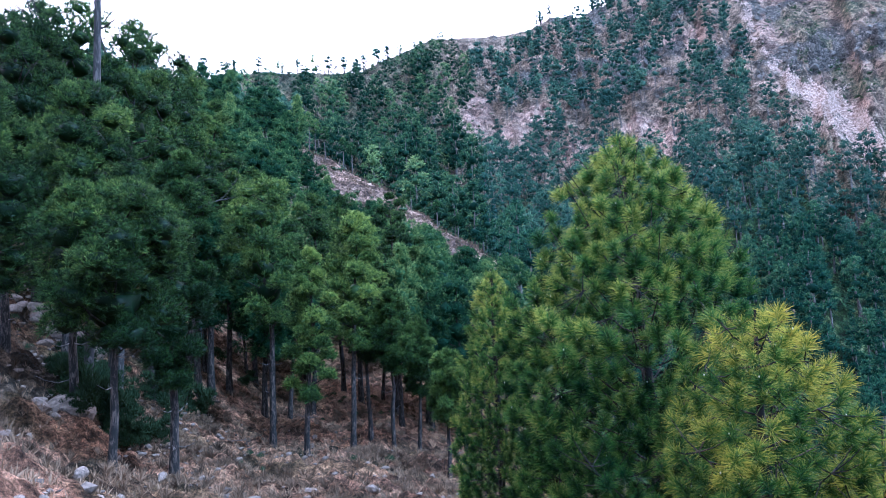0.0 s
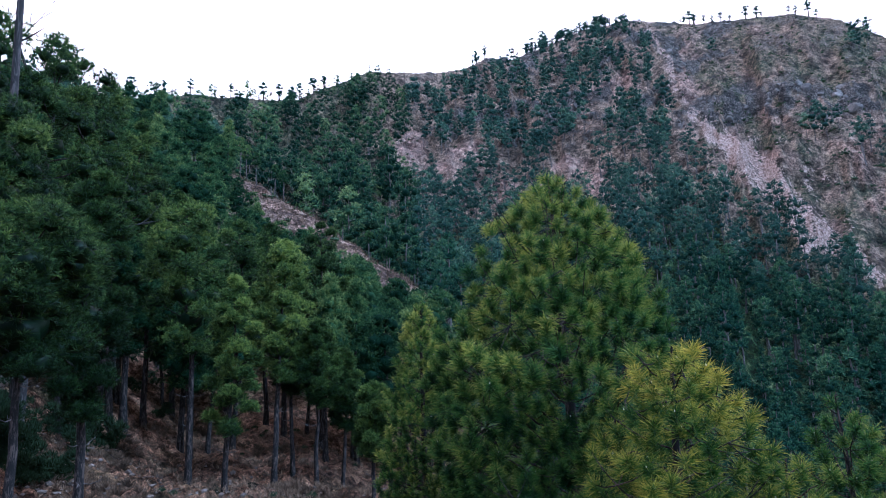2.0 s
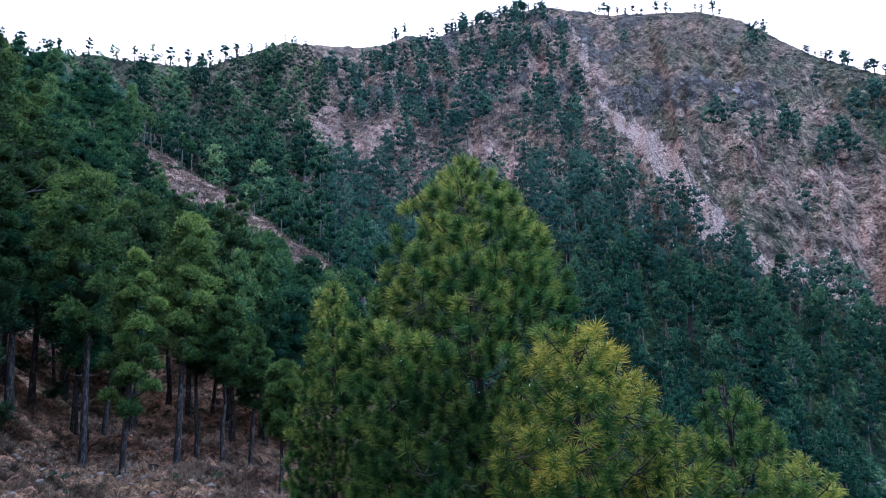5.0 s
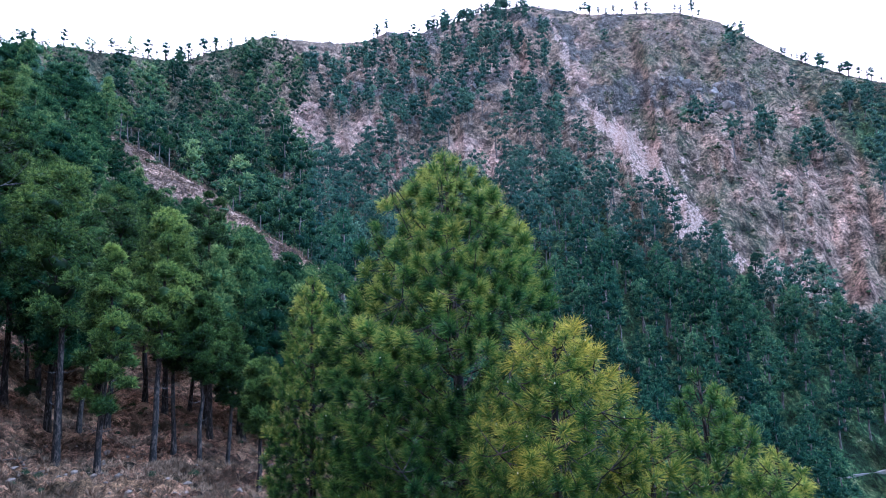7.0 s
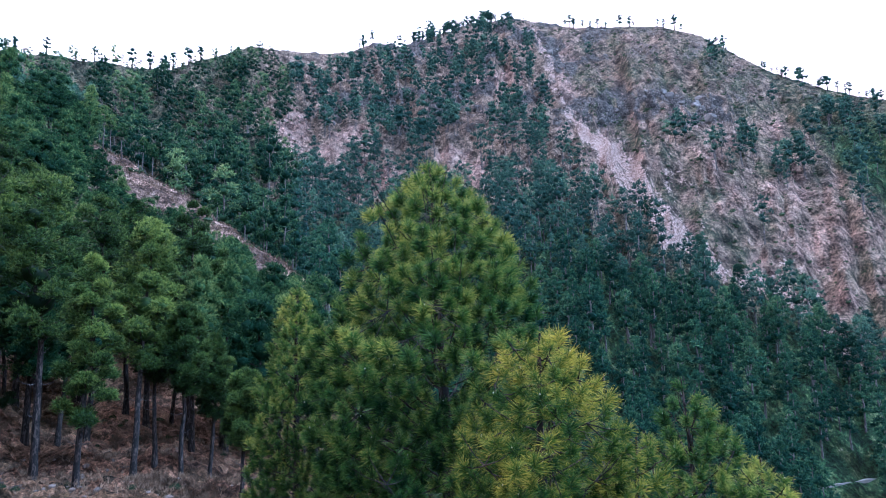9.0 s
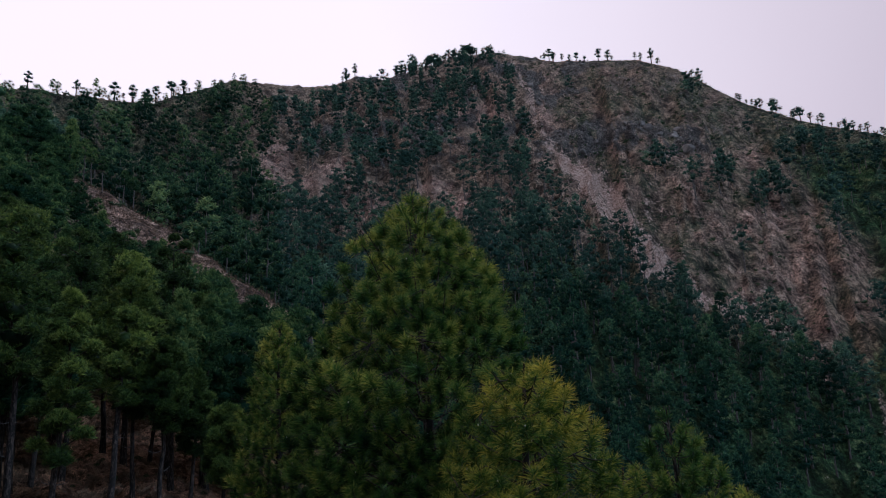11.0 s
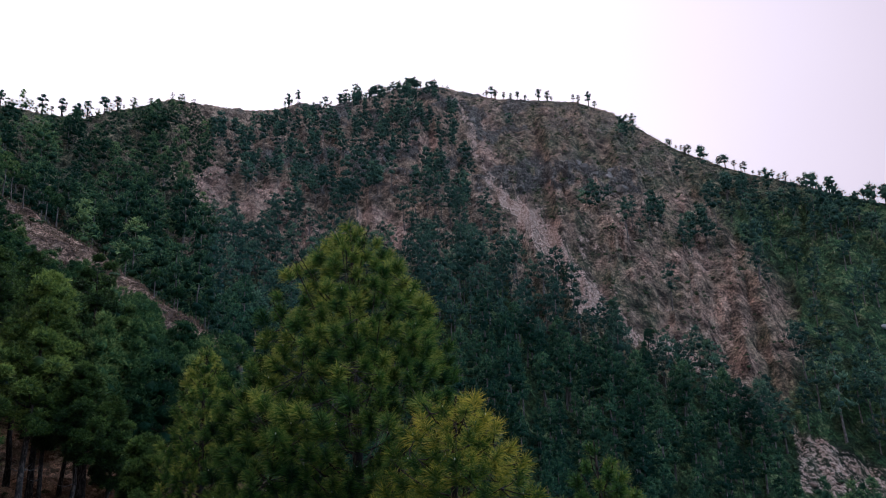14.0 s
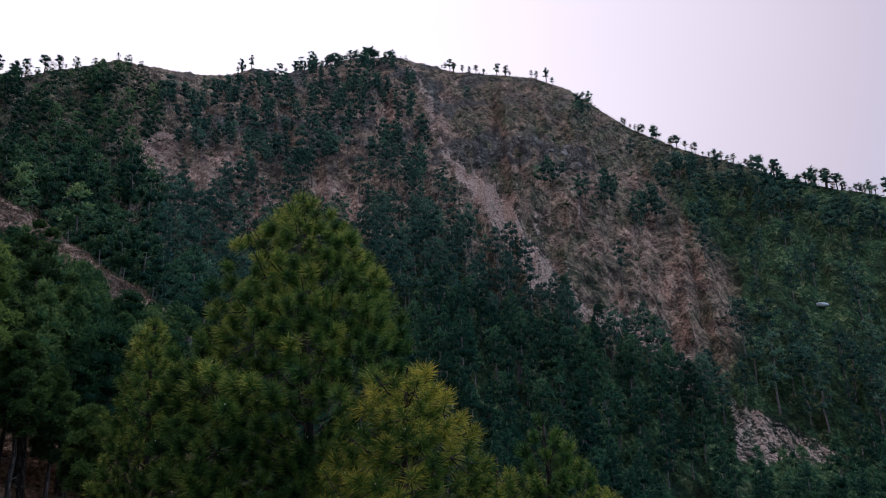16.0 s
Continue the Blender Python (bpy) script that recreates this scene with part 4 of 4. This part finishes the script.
rest = [i for i in sorted(np.flatnonzero(fsel), key=lambda i: fr[i])[300:]]
spur_rest = (fx[rest], fy[rest], fz[rest], 14 * np.minimum(room[rest], 1.0))
fx, fy, fz, fr, fa = scatter(17000, 118, 480, -40, 52, 5.3, 2)
sel = (fr > np.interp(fa, *CREST_R) + 4) | (fa > -9)
fe = bearings(fx, fy, fz)[2]
sel &= fr < np.interp(fa, *RIDGE_R) - np.interp(fa, [-14, -12, 0, 1.5, 8, 11], [0, 26, 26, 4, 4, 16])
sel &= ~((fa > 35.5) & (fa < 44.2) & (fe < -2.0 - (fa - 36.5) * 0.55) & (bearings(fx, fy, fz + 13)[2] > -6.4))
sel &= ~((fa < -9) & (bearings(fx, fy, fz)[2] < np.interp(fa, [-50, -27.9, -19.3, -8.96], [19, 15.5, 9.5, 2.0])))
sel &= ~((fa > 30.6) & (fa < 34.5) & (fe < np.interp(fa, [30.6, 32.9, 34.5], [-10.1, -9.5, -9.3]) + 0.4))
g = np.random.default_rng(5)
tall = g.uniform(10.5, 17, len(fx)) * np.interp(fr, [120, 210, 300, 500], [1.15, 1.12, 0.95, 0.85]) * g.uniform(0.75, 1.2, len(fx))
west = fa < -11.5
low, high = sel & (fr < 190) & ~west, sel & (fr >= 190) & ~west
cells, hill = set(), []
for i in np.flatnonzero(sel & west):
    c = (int(fx[i] // 6.5), int(fy[i] // 8.5))
    if c not in cells:
        cells.add(c)
        hill.append(i)
forest("west_forest", "round-crowned green pines covering the hillside behind the spur", fx[hill], fy[hill], fz[hill], tall[hill] * np.clip((np.interp(fa[hill], *RIDGE_R) - fr[hill]) / 60 + 0.55, 0.6, 1.3), 8, needle=NEEDLE_HILL)
forest("lower_forest", "dark green pines crowding the foot of the mountain", fx[low], fy[low], fz[low], tall[low], 7, needle=NEEDLE_LOWER)
# far trees wear the haze-paled needle colour
forest("pine_forest", "far pines covering the mountainside, green paled and blued for haze", fx[high], fy[high], fz[high], tall[high], 6)

forest("spur_woods", "crowded pines near the crest of the wooded spur", *spur_rest, 16)

# single pines at the edge of the landslide: bearing, height angles of foot and top
for k, (az, foot, top) in enumerate([(19.6, 10.3, 12.0), (23.4, 7.0, 8.8), (26.1, 4.6, 6.2), (28.3, 3.2, 4.9)]):
    reach = np.arange(125, 420, 1.0)
    at = np.degrees(np.arctan2(land(reach * math.sin(radians(az)), reach * math.cos(radians(az))) - EYE, reach))
    r = float(reach[np.argmax(at > foot)])
    H = r * (math.tan(radians(top)) - math.tan(radians(foot)))
    lone = far_pine("lone_pine", "single dark round-crowned pine at the edge of the landslide", dict(seed=170 + k, H=H, base=0.12 + 0.08 * k, R=(0.34 - 0.04 * k) * H, lobes=16, tufts=24, blades=7, length=0.5, width=0.08, dome=0.45, trunk_r=0.2), NEEDLE_LOWER, BARK, "pines by the landslide", -0.1)
    plant(lone, az, r)

# trees along the skyline
g = np.random.default_rng(9)
ra = np.concatenate([g.normal(c, w, k) for c, w, k in ((-34, 3.0, 10), (-24.8, 1.2, 7), (-21.5, 1.0, 8), (-18.4, 0.7, 4), (-4.4, 0.5, 5), (-1.5, 0.4, 3), (0.5, 0.8, 10), (4, 1.2, 22), (6.5, 1.0, 20),
                                                       (13.5, 0.7, 5), (16, 0.6, 4), (19.5, 1.0, 5), (22.5, 0.6, 3), (26.5, 0.5, 3), (29.5, 0.7, 4), (32.2, 0.7, 6), (34.5, 0.6, 5), (37, 0.8, 7), (40, 1.0, 9), (43, 0.9, 8), (46, 1.2, 14))])
rr = np.interp(ra, *RIDGE_R) - g.uniform(-1, 4, len(ra))
ra = np.concatenate([ra, g.uniform(0, 7.5, 24)])
rr = np.concatenate([rr, np.interp(ra[len(rr):], *RIDGE_R) - g.uniform(2, 20, 24)])
rx, ry = rr * np.sin(np.radians(ra)), rr * np.cos(np.radians(ra))
forest("skyline_pines", "scattered pines standing along the mountain ridge", rx, ry, land(rx, ry), np.clip(g.gamma(6, 1.08, len(ra)), 3.2, 10), 10, True)


# ---- stones, scrub and dry grass ----
def plain_material(name, low, high, scale, rough=0.9, bump=0.3):
    m, n, l, bsdf = material(name)
    tc = n.new("ShaderNodeTexCoord")
    inf = n.new("ShaderNodeNewGeometry")
    f = noise_tex(n, l, tc.outputs["Object"], scale, 6.0, 0.65, 0.3)
    r = ramp(n, [(0.3, low), (0.72, high)])
    l.new(f, r.inputs["Fac"])
    v = ramp(n, [(0.0, (0.6, 0.6, 0.6)), (1.0, (1.3, 1.28, 1.25))])
    l.new(inf.outputs["Random Per Island"], v.inputs["Fac"])
    l.new(mixer(n, l, 1.0, r.outputs["Color"], v.outputs["Color"], 'MULTIPLY'), bsdf.inputs["Base Color"])
    bsdf.inputs["Roughness"].default_value = rough
    bsdf.inputs["Specular IOR Level"].default_value = 0.2
    b = n.new("ShaderNodeBump")
    b.inputs["Strength"].default_value, b.inputs["Distance"].default_value = bump, 0.05
    l.new(f, b.inputs["Height"])
    l.new(b.outputs[0], bsdf.inputs["Normal"])
    return m


STONE = plain_material("grey_brown_stone", (0.075, 0.058, 0.046), (0.3, 0.24, 0.195), 5.0)
SCRUB = plain_material("scrub_leaves", (0.03, 0.06, 0.03), (0.1, 0.13, 0.055), 0.6)
# thicket leaves made near black: the grove's shade is in this colour
THICKET_SHADE_LEAF = plain_material("thicket_leaves_shade_dark", (0.012, 0.026, 0.01), (0.045, 0.065, 0.022), 0.6)
STRAW = plain_material("dry_grass", (0.05, 0.036, 0.022), (0.5, 0.35, 0.215), 0.5)
TUSSOCK = plain_material("grey_tussock", (0.022, 0.017, 0.011), (0.3, 0.205, 0.125), 0.5)
ROADBED = plain_material("dusty_road", (0.2, 0.18, 0.16), (0.42, 0.39, 0.36), 0.7)
FOAM = plain_material("pale_river_gravel", (0.35, 0.37, 0.38), (0.75, 0.76, 0.76), 0.8)


def stone_shape(g, rough=0.25, detail=1):
    bm = bmesh.new()
    bmesh.ops.create_icosphere(bm, subdivisions=detail, radius=1.0)
    v = np.array([p.co[:] for p in bm.verts])
    f = np.array([[p.index for p in q.verts] for q in bm.faces])
    bm.free()
    cut = g.normal(size=(7, 3))
    cut /= np.linalg.norm(cut, axis=1, keepdims=True)
    for c in cut if detail > 1 else ():
        over = np.maximum(0, v @ c - g.uniform(0.55, 0.8))
        v = v - over[:, None] * c
    v = v * (1 + g.normal(0, rough if detail == 1 else 0.035, (len(v), 1))) * np.array([g.uniform(0.8, 1.4), g.uniform(0.6, 1.0), g.uniform(0.4, 0.8)])
    return v, f


def spread_over(name, label, category, shapes, x, y, size, mat, seed, sink=0.25, smooth=False):
    """Many small things nobody could count, joined into one."""
    g = np.random.default_rng(seed)
    z = land(x, y)
    parts = []
    for i in range(len(x)):
        v, f = shapes[g.integers(len(shapes))]
        th = g.uniform(0, 6.28)
        c, sn = math.cos(th), math.sin(th)
        parts.append((v @ np.array([[c, sn, 0], [-sn, c, 0], [0, 0, 1]]) * size[i] + [x[i], y[i], z[i] - sink * size[i] + 0.5 * size[i] * 0.6], f))
    v, f = join(parts)
    return tagged(link_mesh(name, v, f, mat, smooth=smooth), label, category, kind="stuff")


def sow(count, r0, r1, a0, a1, seed, want):
    g = np.random.default_rng(seed)
    a, r = g.uniform(a0, a1, count), np.sqrt(g.uniform(r0 ** 2, r1 ** 2, count))
    x, y = r * np.sin(np.radians(a)), r * np.cos(np.radians(a))
    z = land(x, y)
    k = (g.random(count) < want(x, y, z)) & (r < np.interp(a, *RIDGE_R))
    return x[k], y[k], g


g = np.random.default_rng(31)
STONES = [stone_shape(g) for _ in range(8)]
# rubble on the slide and on the bare ground of the mountain
RUBBLE = plain_material("pale_broken_rock", (0.19, 0.135, 0.1), (0.66, 0.5, 0.395), 3.0)
x, y, g = sow(26000, 130, 470, -30, 46, 32, lambda x, y, z: (lambda c: np.clip(0.05 * c[0] + 0.45 * c[1] + 0.2 * c[3], 0, 1))(cover(x, y, z)))
spread_over("scree_rubble", "pale broken rubble lying over the landslide and cliffs", "rubble", STONES, x, y, 0.18 + g.gamma(1.5, 0.17, len(x)), RUBBLE, 33)
# craggy blocks on the cliffs
CRAGS = [(lambda q: (q[0] * np.array([1, 1, 1.5]), q[1]))(stone_shape(np.random.default_rng(34 + k), 0.12, 2)) for k in range(6)]
CLIFF = plain_material("grey_cliff_rock", (0.04, 0.037, 0.033), (0.3, 0.268, 0.235), 0.5)
x, y, g = sow(11000, 200, 490, -12, 32, 35, lambda x, y, z: (lambda c: 0.5 * (c[3] > 0.5) * (c[1] < 0.3))(cover(x, y, z)))
spread_over("cliff_rocks", "craggy grey blocks jutting from the upper cliffs", "rocks", CRAGS, x, y, 0.5 + g.gamma(1.6, 0.5, len(x)), CLIFF, 36)
# scrub: clumps of leaves
SHRUBS = [puffs(np.random.default_rng(40 + k), np.array([[0, 0, 0.3], [0.5, 0.2, 0.2], [-0.4, 0.3, 0.15]]), np.array([0.7, 0.5, 0.5]), 4, 0.6, 0.3)[0] for k in range(5)]
x, y, g = sow(52000, 125, 480, -32, 52, 41, lambda x, y, z: (lambda c: np.clip(0.1 * c[0] + 0.2 * (c[2] > 0.5) * (1 - c[0]) + 0.12 * c[0] * (c[2] > 0.6), 0, 0.3) * (1 - c[1]))(cover(x, y, z)))
spread_over("scrub", "low dark scrub dotted over the mountainside", "scrub", SHRUBS, x, y, 0.35 + g.gamma(2.0, 0.22, len(x)), SCRUB, 42, 0.1)


# dry grass on the near slope and on the bare strip
def tuft_shape(g, blades=7, width=0.05):
    v, f = needles(g, np.zeros((1, 3)), np.array([[0, 0, 1.0]]), blades, np.ones(1), width, 0.05, False, (0.1, 1.0))
    return v, f


TUFTS = [tuft_shape(np.random.default_rng(50 + k)) for k in range(6)]
x, y, g = sow(34000, 13, 80, -56, -8, 51, lambda x, y, z: np.clip(0.55 + fbm(x / 4, y / 4, 3) * 2, 0.05, 1))
spread_over("dry_grass", "dry straw-coloured grass tufts on the slope under the pines", "grass", TUFTS, x, y, g.uniform(0.12, 0.42, len(x)), STRAW, 52, 0.25)
x, y, g = sow(16000, 95, 200, -30, -8, 53, lambda x, y, z: (lambda c: c[0] * 0.8)(cover(x, y, z)))
spread_over("strip_grass", "dry grass on the bare crest of the spur", "grass", TUFTS, x, y, g.uniform(0.4, 1.0, len(x)), TUSSOCK, 54, 0.25)
TUSSOCKS = [tuft_shape(np.random.default_rng(80 + k), 46, 0.028) for k in range(6)]
x, y, g = sow(8500, 13, 70, -52, -8, 57, lambda x, y, z: np.clip(0.4 + fbm(x / 3 + 3, y / 3, 3) * 3, 0.0, 1))
spread_over("tussock_grass", "grey-brown grass tussocks hanging on the slope", "grass", TUSSOCKS, x, y, g.uniform(0.25, 0.62, len(x)) * np.interp(np.hypot(x, y), [13, 24], [0.5, 1]), TUSSOCK, 58, 0.25)
BUSHES = [puffs(np.random.default_rng(45 + k), np.array([[0, 0, 0.3], [0.5, 0.2, 0.2], [-0.4, 0.3, 0.15]]), np.array([0.7, 0.5, 0.5]), 130, 0.5, 0.04, 0.4)[0] for k in range(4)]
# green undergrowth beneath the grove
x, y, g = sow(240, 27, 70, -56, -10, 55, lambda x, y, z: np.clip(fbm(x / 6, y / 6, 2) * 3 + 0.1, 0, 1))
spread_over("undergrowth", "small dark bushes growing among the pine trunks", "bushes", BUSHES, x, y, g.uniform(0.15, 0.4, len(x)), SCRUB, 56, 0.1)
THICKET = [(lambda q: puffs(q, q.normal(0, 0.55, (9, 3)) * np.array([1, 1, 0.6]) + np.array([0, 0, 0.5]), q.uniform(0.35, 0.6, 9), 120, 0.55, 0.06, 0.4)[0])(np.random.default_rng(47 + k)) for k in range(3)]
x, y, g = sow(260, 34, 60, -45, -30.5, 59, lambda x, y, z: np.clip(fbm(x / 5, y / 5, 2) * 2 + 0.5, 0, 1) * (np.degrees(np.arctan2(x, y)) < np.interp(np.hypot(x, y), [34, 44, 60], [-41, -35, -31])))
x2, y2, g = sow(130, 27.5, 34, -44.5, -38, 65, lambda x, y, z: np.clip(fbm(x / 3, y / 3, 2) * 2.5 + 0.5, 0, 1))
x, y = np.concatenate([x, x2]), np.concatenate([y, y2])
# bushes added to darken the ground behind the trunks like shade
spread_over("shade_fill_thicket", "dense bushes, leaves darkened to give the shade behind the trunks", "bushes", THICKET, x, y, g.uniform(0.5, 1.2, len(x)) * np.interp(np.hypot(x, y), [27, 30, 36], [0.4, 0.65, 1]), THICKET_SHADE_LEAF, 64, 0.1)

# grey rocks on the bank behind the grove
x, y, g = sow(420, 29, 50, -55, -42, 63, lambda x, y, z: np.clip(0.3 + fbm(x / 4, y / 4, 2) * 2, 0, 1))
rock_meshes = []
for k in range(6):
    v, f = stone_shape(g, 0.32, 2)
    proto = link_mesh("rock", v, f, STONE)
    rock_meshes.append(proto.data)
    bpy.data.objects.remove(proto)
for i in range(min(len(x), 110)):
    size = 0.22 + g.gamma(1.6, 0.2)
    o = tagged(new("rock", rock_meshes[i % 6]), "angular grey rock lying on the steep bank", "rock", "rocks on the bank")
    o.matrix_basis = pose(x[i], y[i], float(land(x[i], y[i])[0]) + 0.1 * size, g.uniform(-20, 20), g.uniform(-20, 20), g.uniform(0, 360)) @ Matrix.Diagonal((size, size, size, 1))

# loose stones one could count, then the small ones
x, y, g = sow(1300, 11, 32, -54, -14, 60, lambda x, y, z: np.clip(0.25 + 0.5 * cover(x, y, z)[1] + fbm(x / 3, y / 3, 2) * 2 - 0.012 * (np.degrees(np.arctan2(x, y)) + 40), 0, 1))
stone_meshes = []
for k in range(8):
    proto = link_mesh("stone", *stone_shape(g, 0.2, 2), STONE)
    stone_meshes.append(proto.data)
    bpy.data.objects.remove(proto)
for i in range(min(len(x), 110)):
    size = 0.05 + g.gamma(1.4, 0.058)
    o = tagged(new("stone", stone_meshes[i % 8]), "pale weathered stone half sunk in the dirt slope", "stone", "stones on the slope")
    o.matrix_basis = pose(x[i], y[i], float(land(x[i], y[i])[0]) + 0.08 * size, g.uniform(-15, 15), g.uniform(-15, 15), g.uniform(0, 360)) @ Matrix.Diagonal((size, size, size, 1))
x, y, g = sow(5000, 9, 50, -56, -12, 61, lambda x, y, z: np.clip(0.3 + fbm(x / 4 + 7, y / 4, 3) * 2, 0, 1) * np.interp(np.degrees(np.arctan2(x, y)), [-40, -20], [1, 0.4]))
spread_over("gravel", "small grey stones littering the slope", "gravel", STONES, x, y, 0.03 + g.gamma(1.5, 0.045, len(x)), STONE, 62)

# the white boulder on the green flank
az, r = 43.0, 262.0
for r in np.arange(190, 330, 2.0):
    if math.degrees(math.atan2(spot(az, r)[2] - EYE, r)) > 4.7:
        break
bx, by, bz = spot(az, r)
boulder = link_mesh("boulder", STONES[2][0] * 2.4, STONES[2][1], FOAM, smooth=True)
boulder.location = (bx, by, bz + 0.6)
tagged(boulder, "large white boulder on the green mountain flank", "boulder")


def ribbon(name, path, width, mat, lift, skirt):
    """A level strip along places, with sides that go down into the ground."""
    p = np.array(path)
    d = np.gradient(p, axis=0)
    d[:, 2] = 0
    n = np.stack([-d[:, 1], d[:, 0], np.zeros(len(p))], 1)
    n /= np.linalg.norm(n, axis=1, keepdims=True)
    up, dn = np.array([0, 0, lift]), np.array([0, 0, -skirt])
    rows = np.stack([p + n * width / 2 + dn, p + n * width / 2 + up, p - n * width / 2 + up, p - n * width / 2 + dn], 1)
    k = len(p)
    i, j = np.meshgrid(np.arange(k - 1), np.arange(3), indexing='ij')
    f = np.stack([i * 4 + j, i * 4 + j + 1, (i + 1) * 4 + j + 1, (i + 1) * 4 + j], -1).reshape(-1, 4)
    return link_mesh(name, rows.reshape(-1, 3), f, mat)


aa = np.linspace(27, 44, 69)
ee = np.interp(aa, [27, 29.7, 32.9, 38, 44], [-10.9, -10.3, -9.5, -8.9, -8.6])
rr = []
for a, e in zip(aa, ee):
    reach = np.arange(125, 215, 0.5)
    el = bearings(reach * math.sin(radians(a)), reach * math.cos(radians(a)), land(reach * math.sin(radians(a)), reach * math.cos(radians(a))))[2]
    rr.append(reach[np.argmax(el > e)])
rr = np.convolve(np.pad(rr, 5, mode='edge'), np.ones(11) / 11, 'valid')
rx, ry = rr * np.sin(np.radians(aa)), rr * np.cos(np.radians(aa))
rz = np.convolve(np.pad(land(rx, ry), 5, mode='edge'), np.ones(11) / 11, 'valid')
road = ribbon("road", np.stack([rx, ry, rz], 1), 3.0, ROADBED, -0.9, 1.6)
tagged(road, "pale dusty mountain road cut along the foot of the slope", "road", kind="structure")


# ---- the bare tree and the tall stem over the grove ----
def bare_tree(seed, H, trunk_r, depth=4):
    g = np.random.default_rng(seed)
    out = []

    def limb(p, d, length, rad, level):
        pts = [p]
        for _ in range(4):
            d = d + g.normal(0, 0.13, 3)
            d /= np.linalg.norm(d)
            pts.append(pts[-1] + d * length / 4)
        out.append((level, tube(pts, np.linspace(rad, rad * 0.6, 5), 6 if level < 2 else 4)))
        if level < depth:
            for _ in range(3 if level else 5):
                k = g.integers(2, 5)
                nd = d + g.normal(0, 0.42, 3) + np.array([0, 0, 0.25])
                limb(pts[k], nd / np.linalg.norm(nd), length * g.uniform(0.5, 0.7), rad * 0.5, level + 1)

    limb(np.array([0, 0, -0.4]), np.array([0.03, 0, 1.0]), H * 0.55, trunk_r, 0)
    return out


BARK_GREY = bark_material("grey_bark", (0.03, 0.026, 0.023), (0.12, 0.1, 0.09), 6.0)
az, r = -41.2, 42.0
x, y, z = spot(az, r)
tree = tagged(new("bare_tree"), "leafless grey tree rising behind the pine crowns", "tree")
tree.location = (x, y, z - 0.1)
limbs = bare_tree(77, height_to(az, r, 28.5) * 1.12, 0.26)
part("trunk", limbs[0][1], BARK_GREY, tree)
for level, geo in limbs[1:]:
    if level == 1:
        branch = part("branch", geo, BARK_GREY, tree)
    elif level == 2:
        part("twig", geo, BARK_GREY, branch)
tagged(part("twig_spray", join([geo for level, geo in limbs if level > 2]), BARK_GREY, tree), kind="stuff")
x, y, z = spot(-43.5, 33.0)
stem = tagged(new("tall_pine_stem"), "tall bare grey pine stem above the grove", "pine tree")
stem.location = (x, y, z - 0.1)
zz = np.linspace(0, 1, 14)
part("trunk", tube(np.c_[0.25 * np.sin(zz * 3), 0.15 * np.cos(zz * 4), zz * 28 - 0.4], 0.21 - 0.09 * zz, 10), BARK_GREY, stem)
gg = np.random.default_rng(3)
for k in range(9):
    h0 = 17 + k * 1.2
    th = k * 2.4
    o = np.array([math.cos(th), math.sin(th), 0.25])
    part("branch", tube([np.array([0, 0, h0]), np.array([0, 0, h0]) + o * gg.uniform(0.5, 1.0), np.array([0, 0, h0 + 0.2]) + o * gg.uniform(1.2, 2.2)], [0.06, 0.045, 0.015], 5), BARK_GREY, stem)
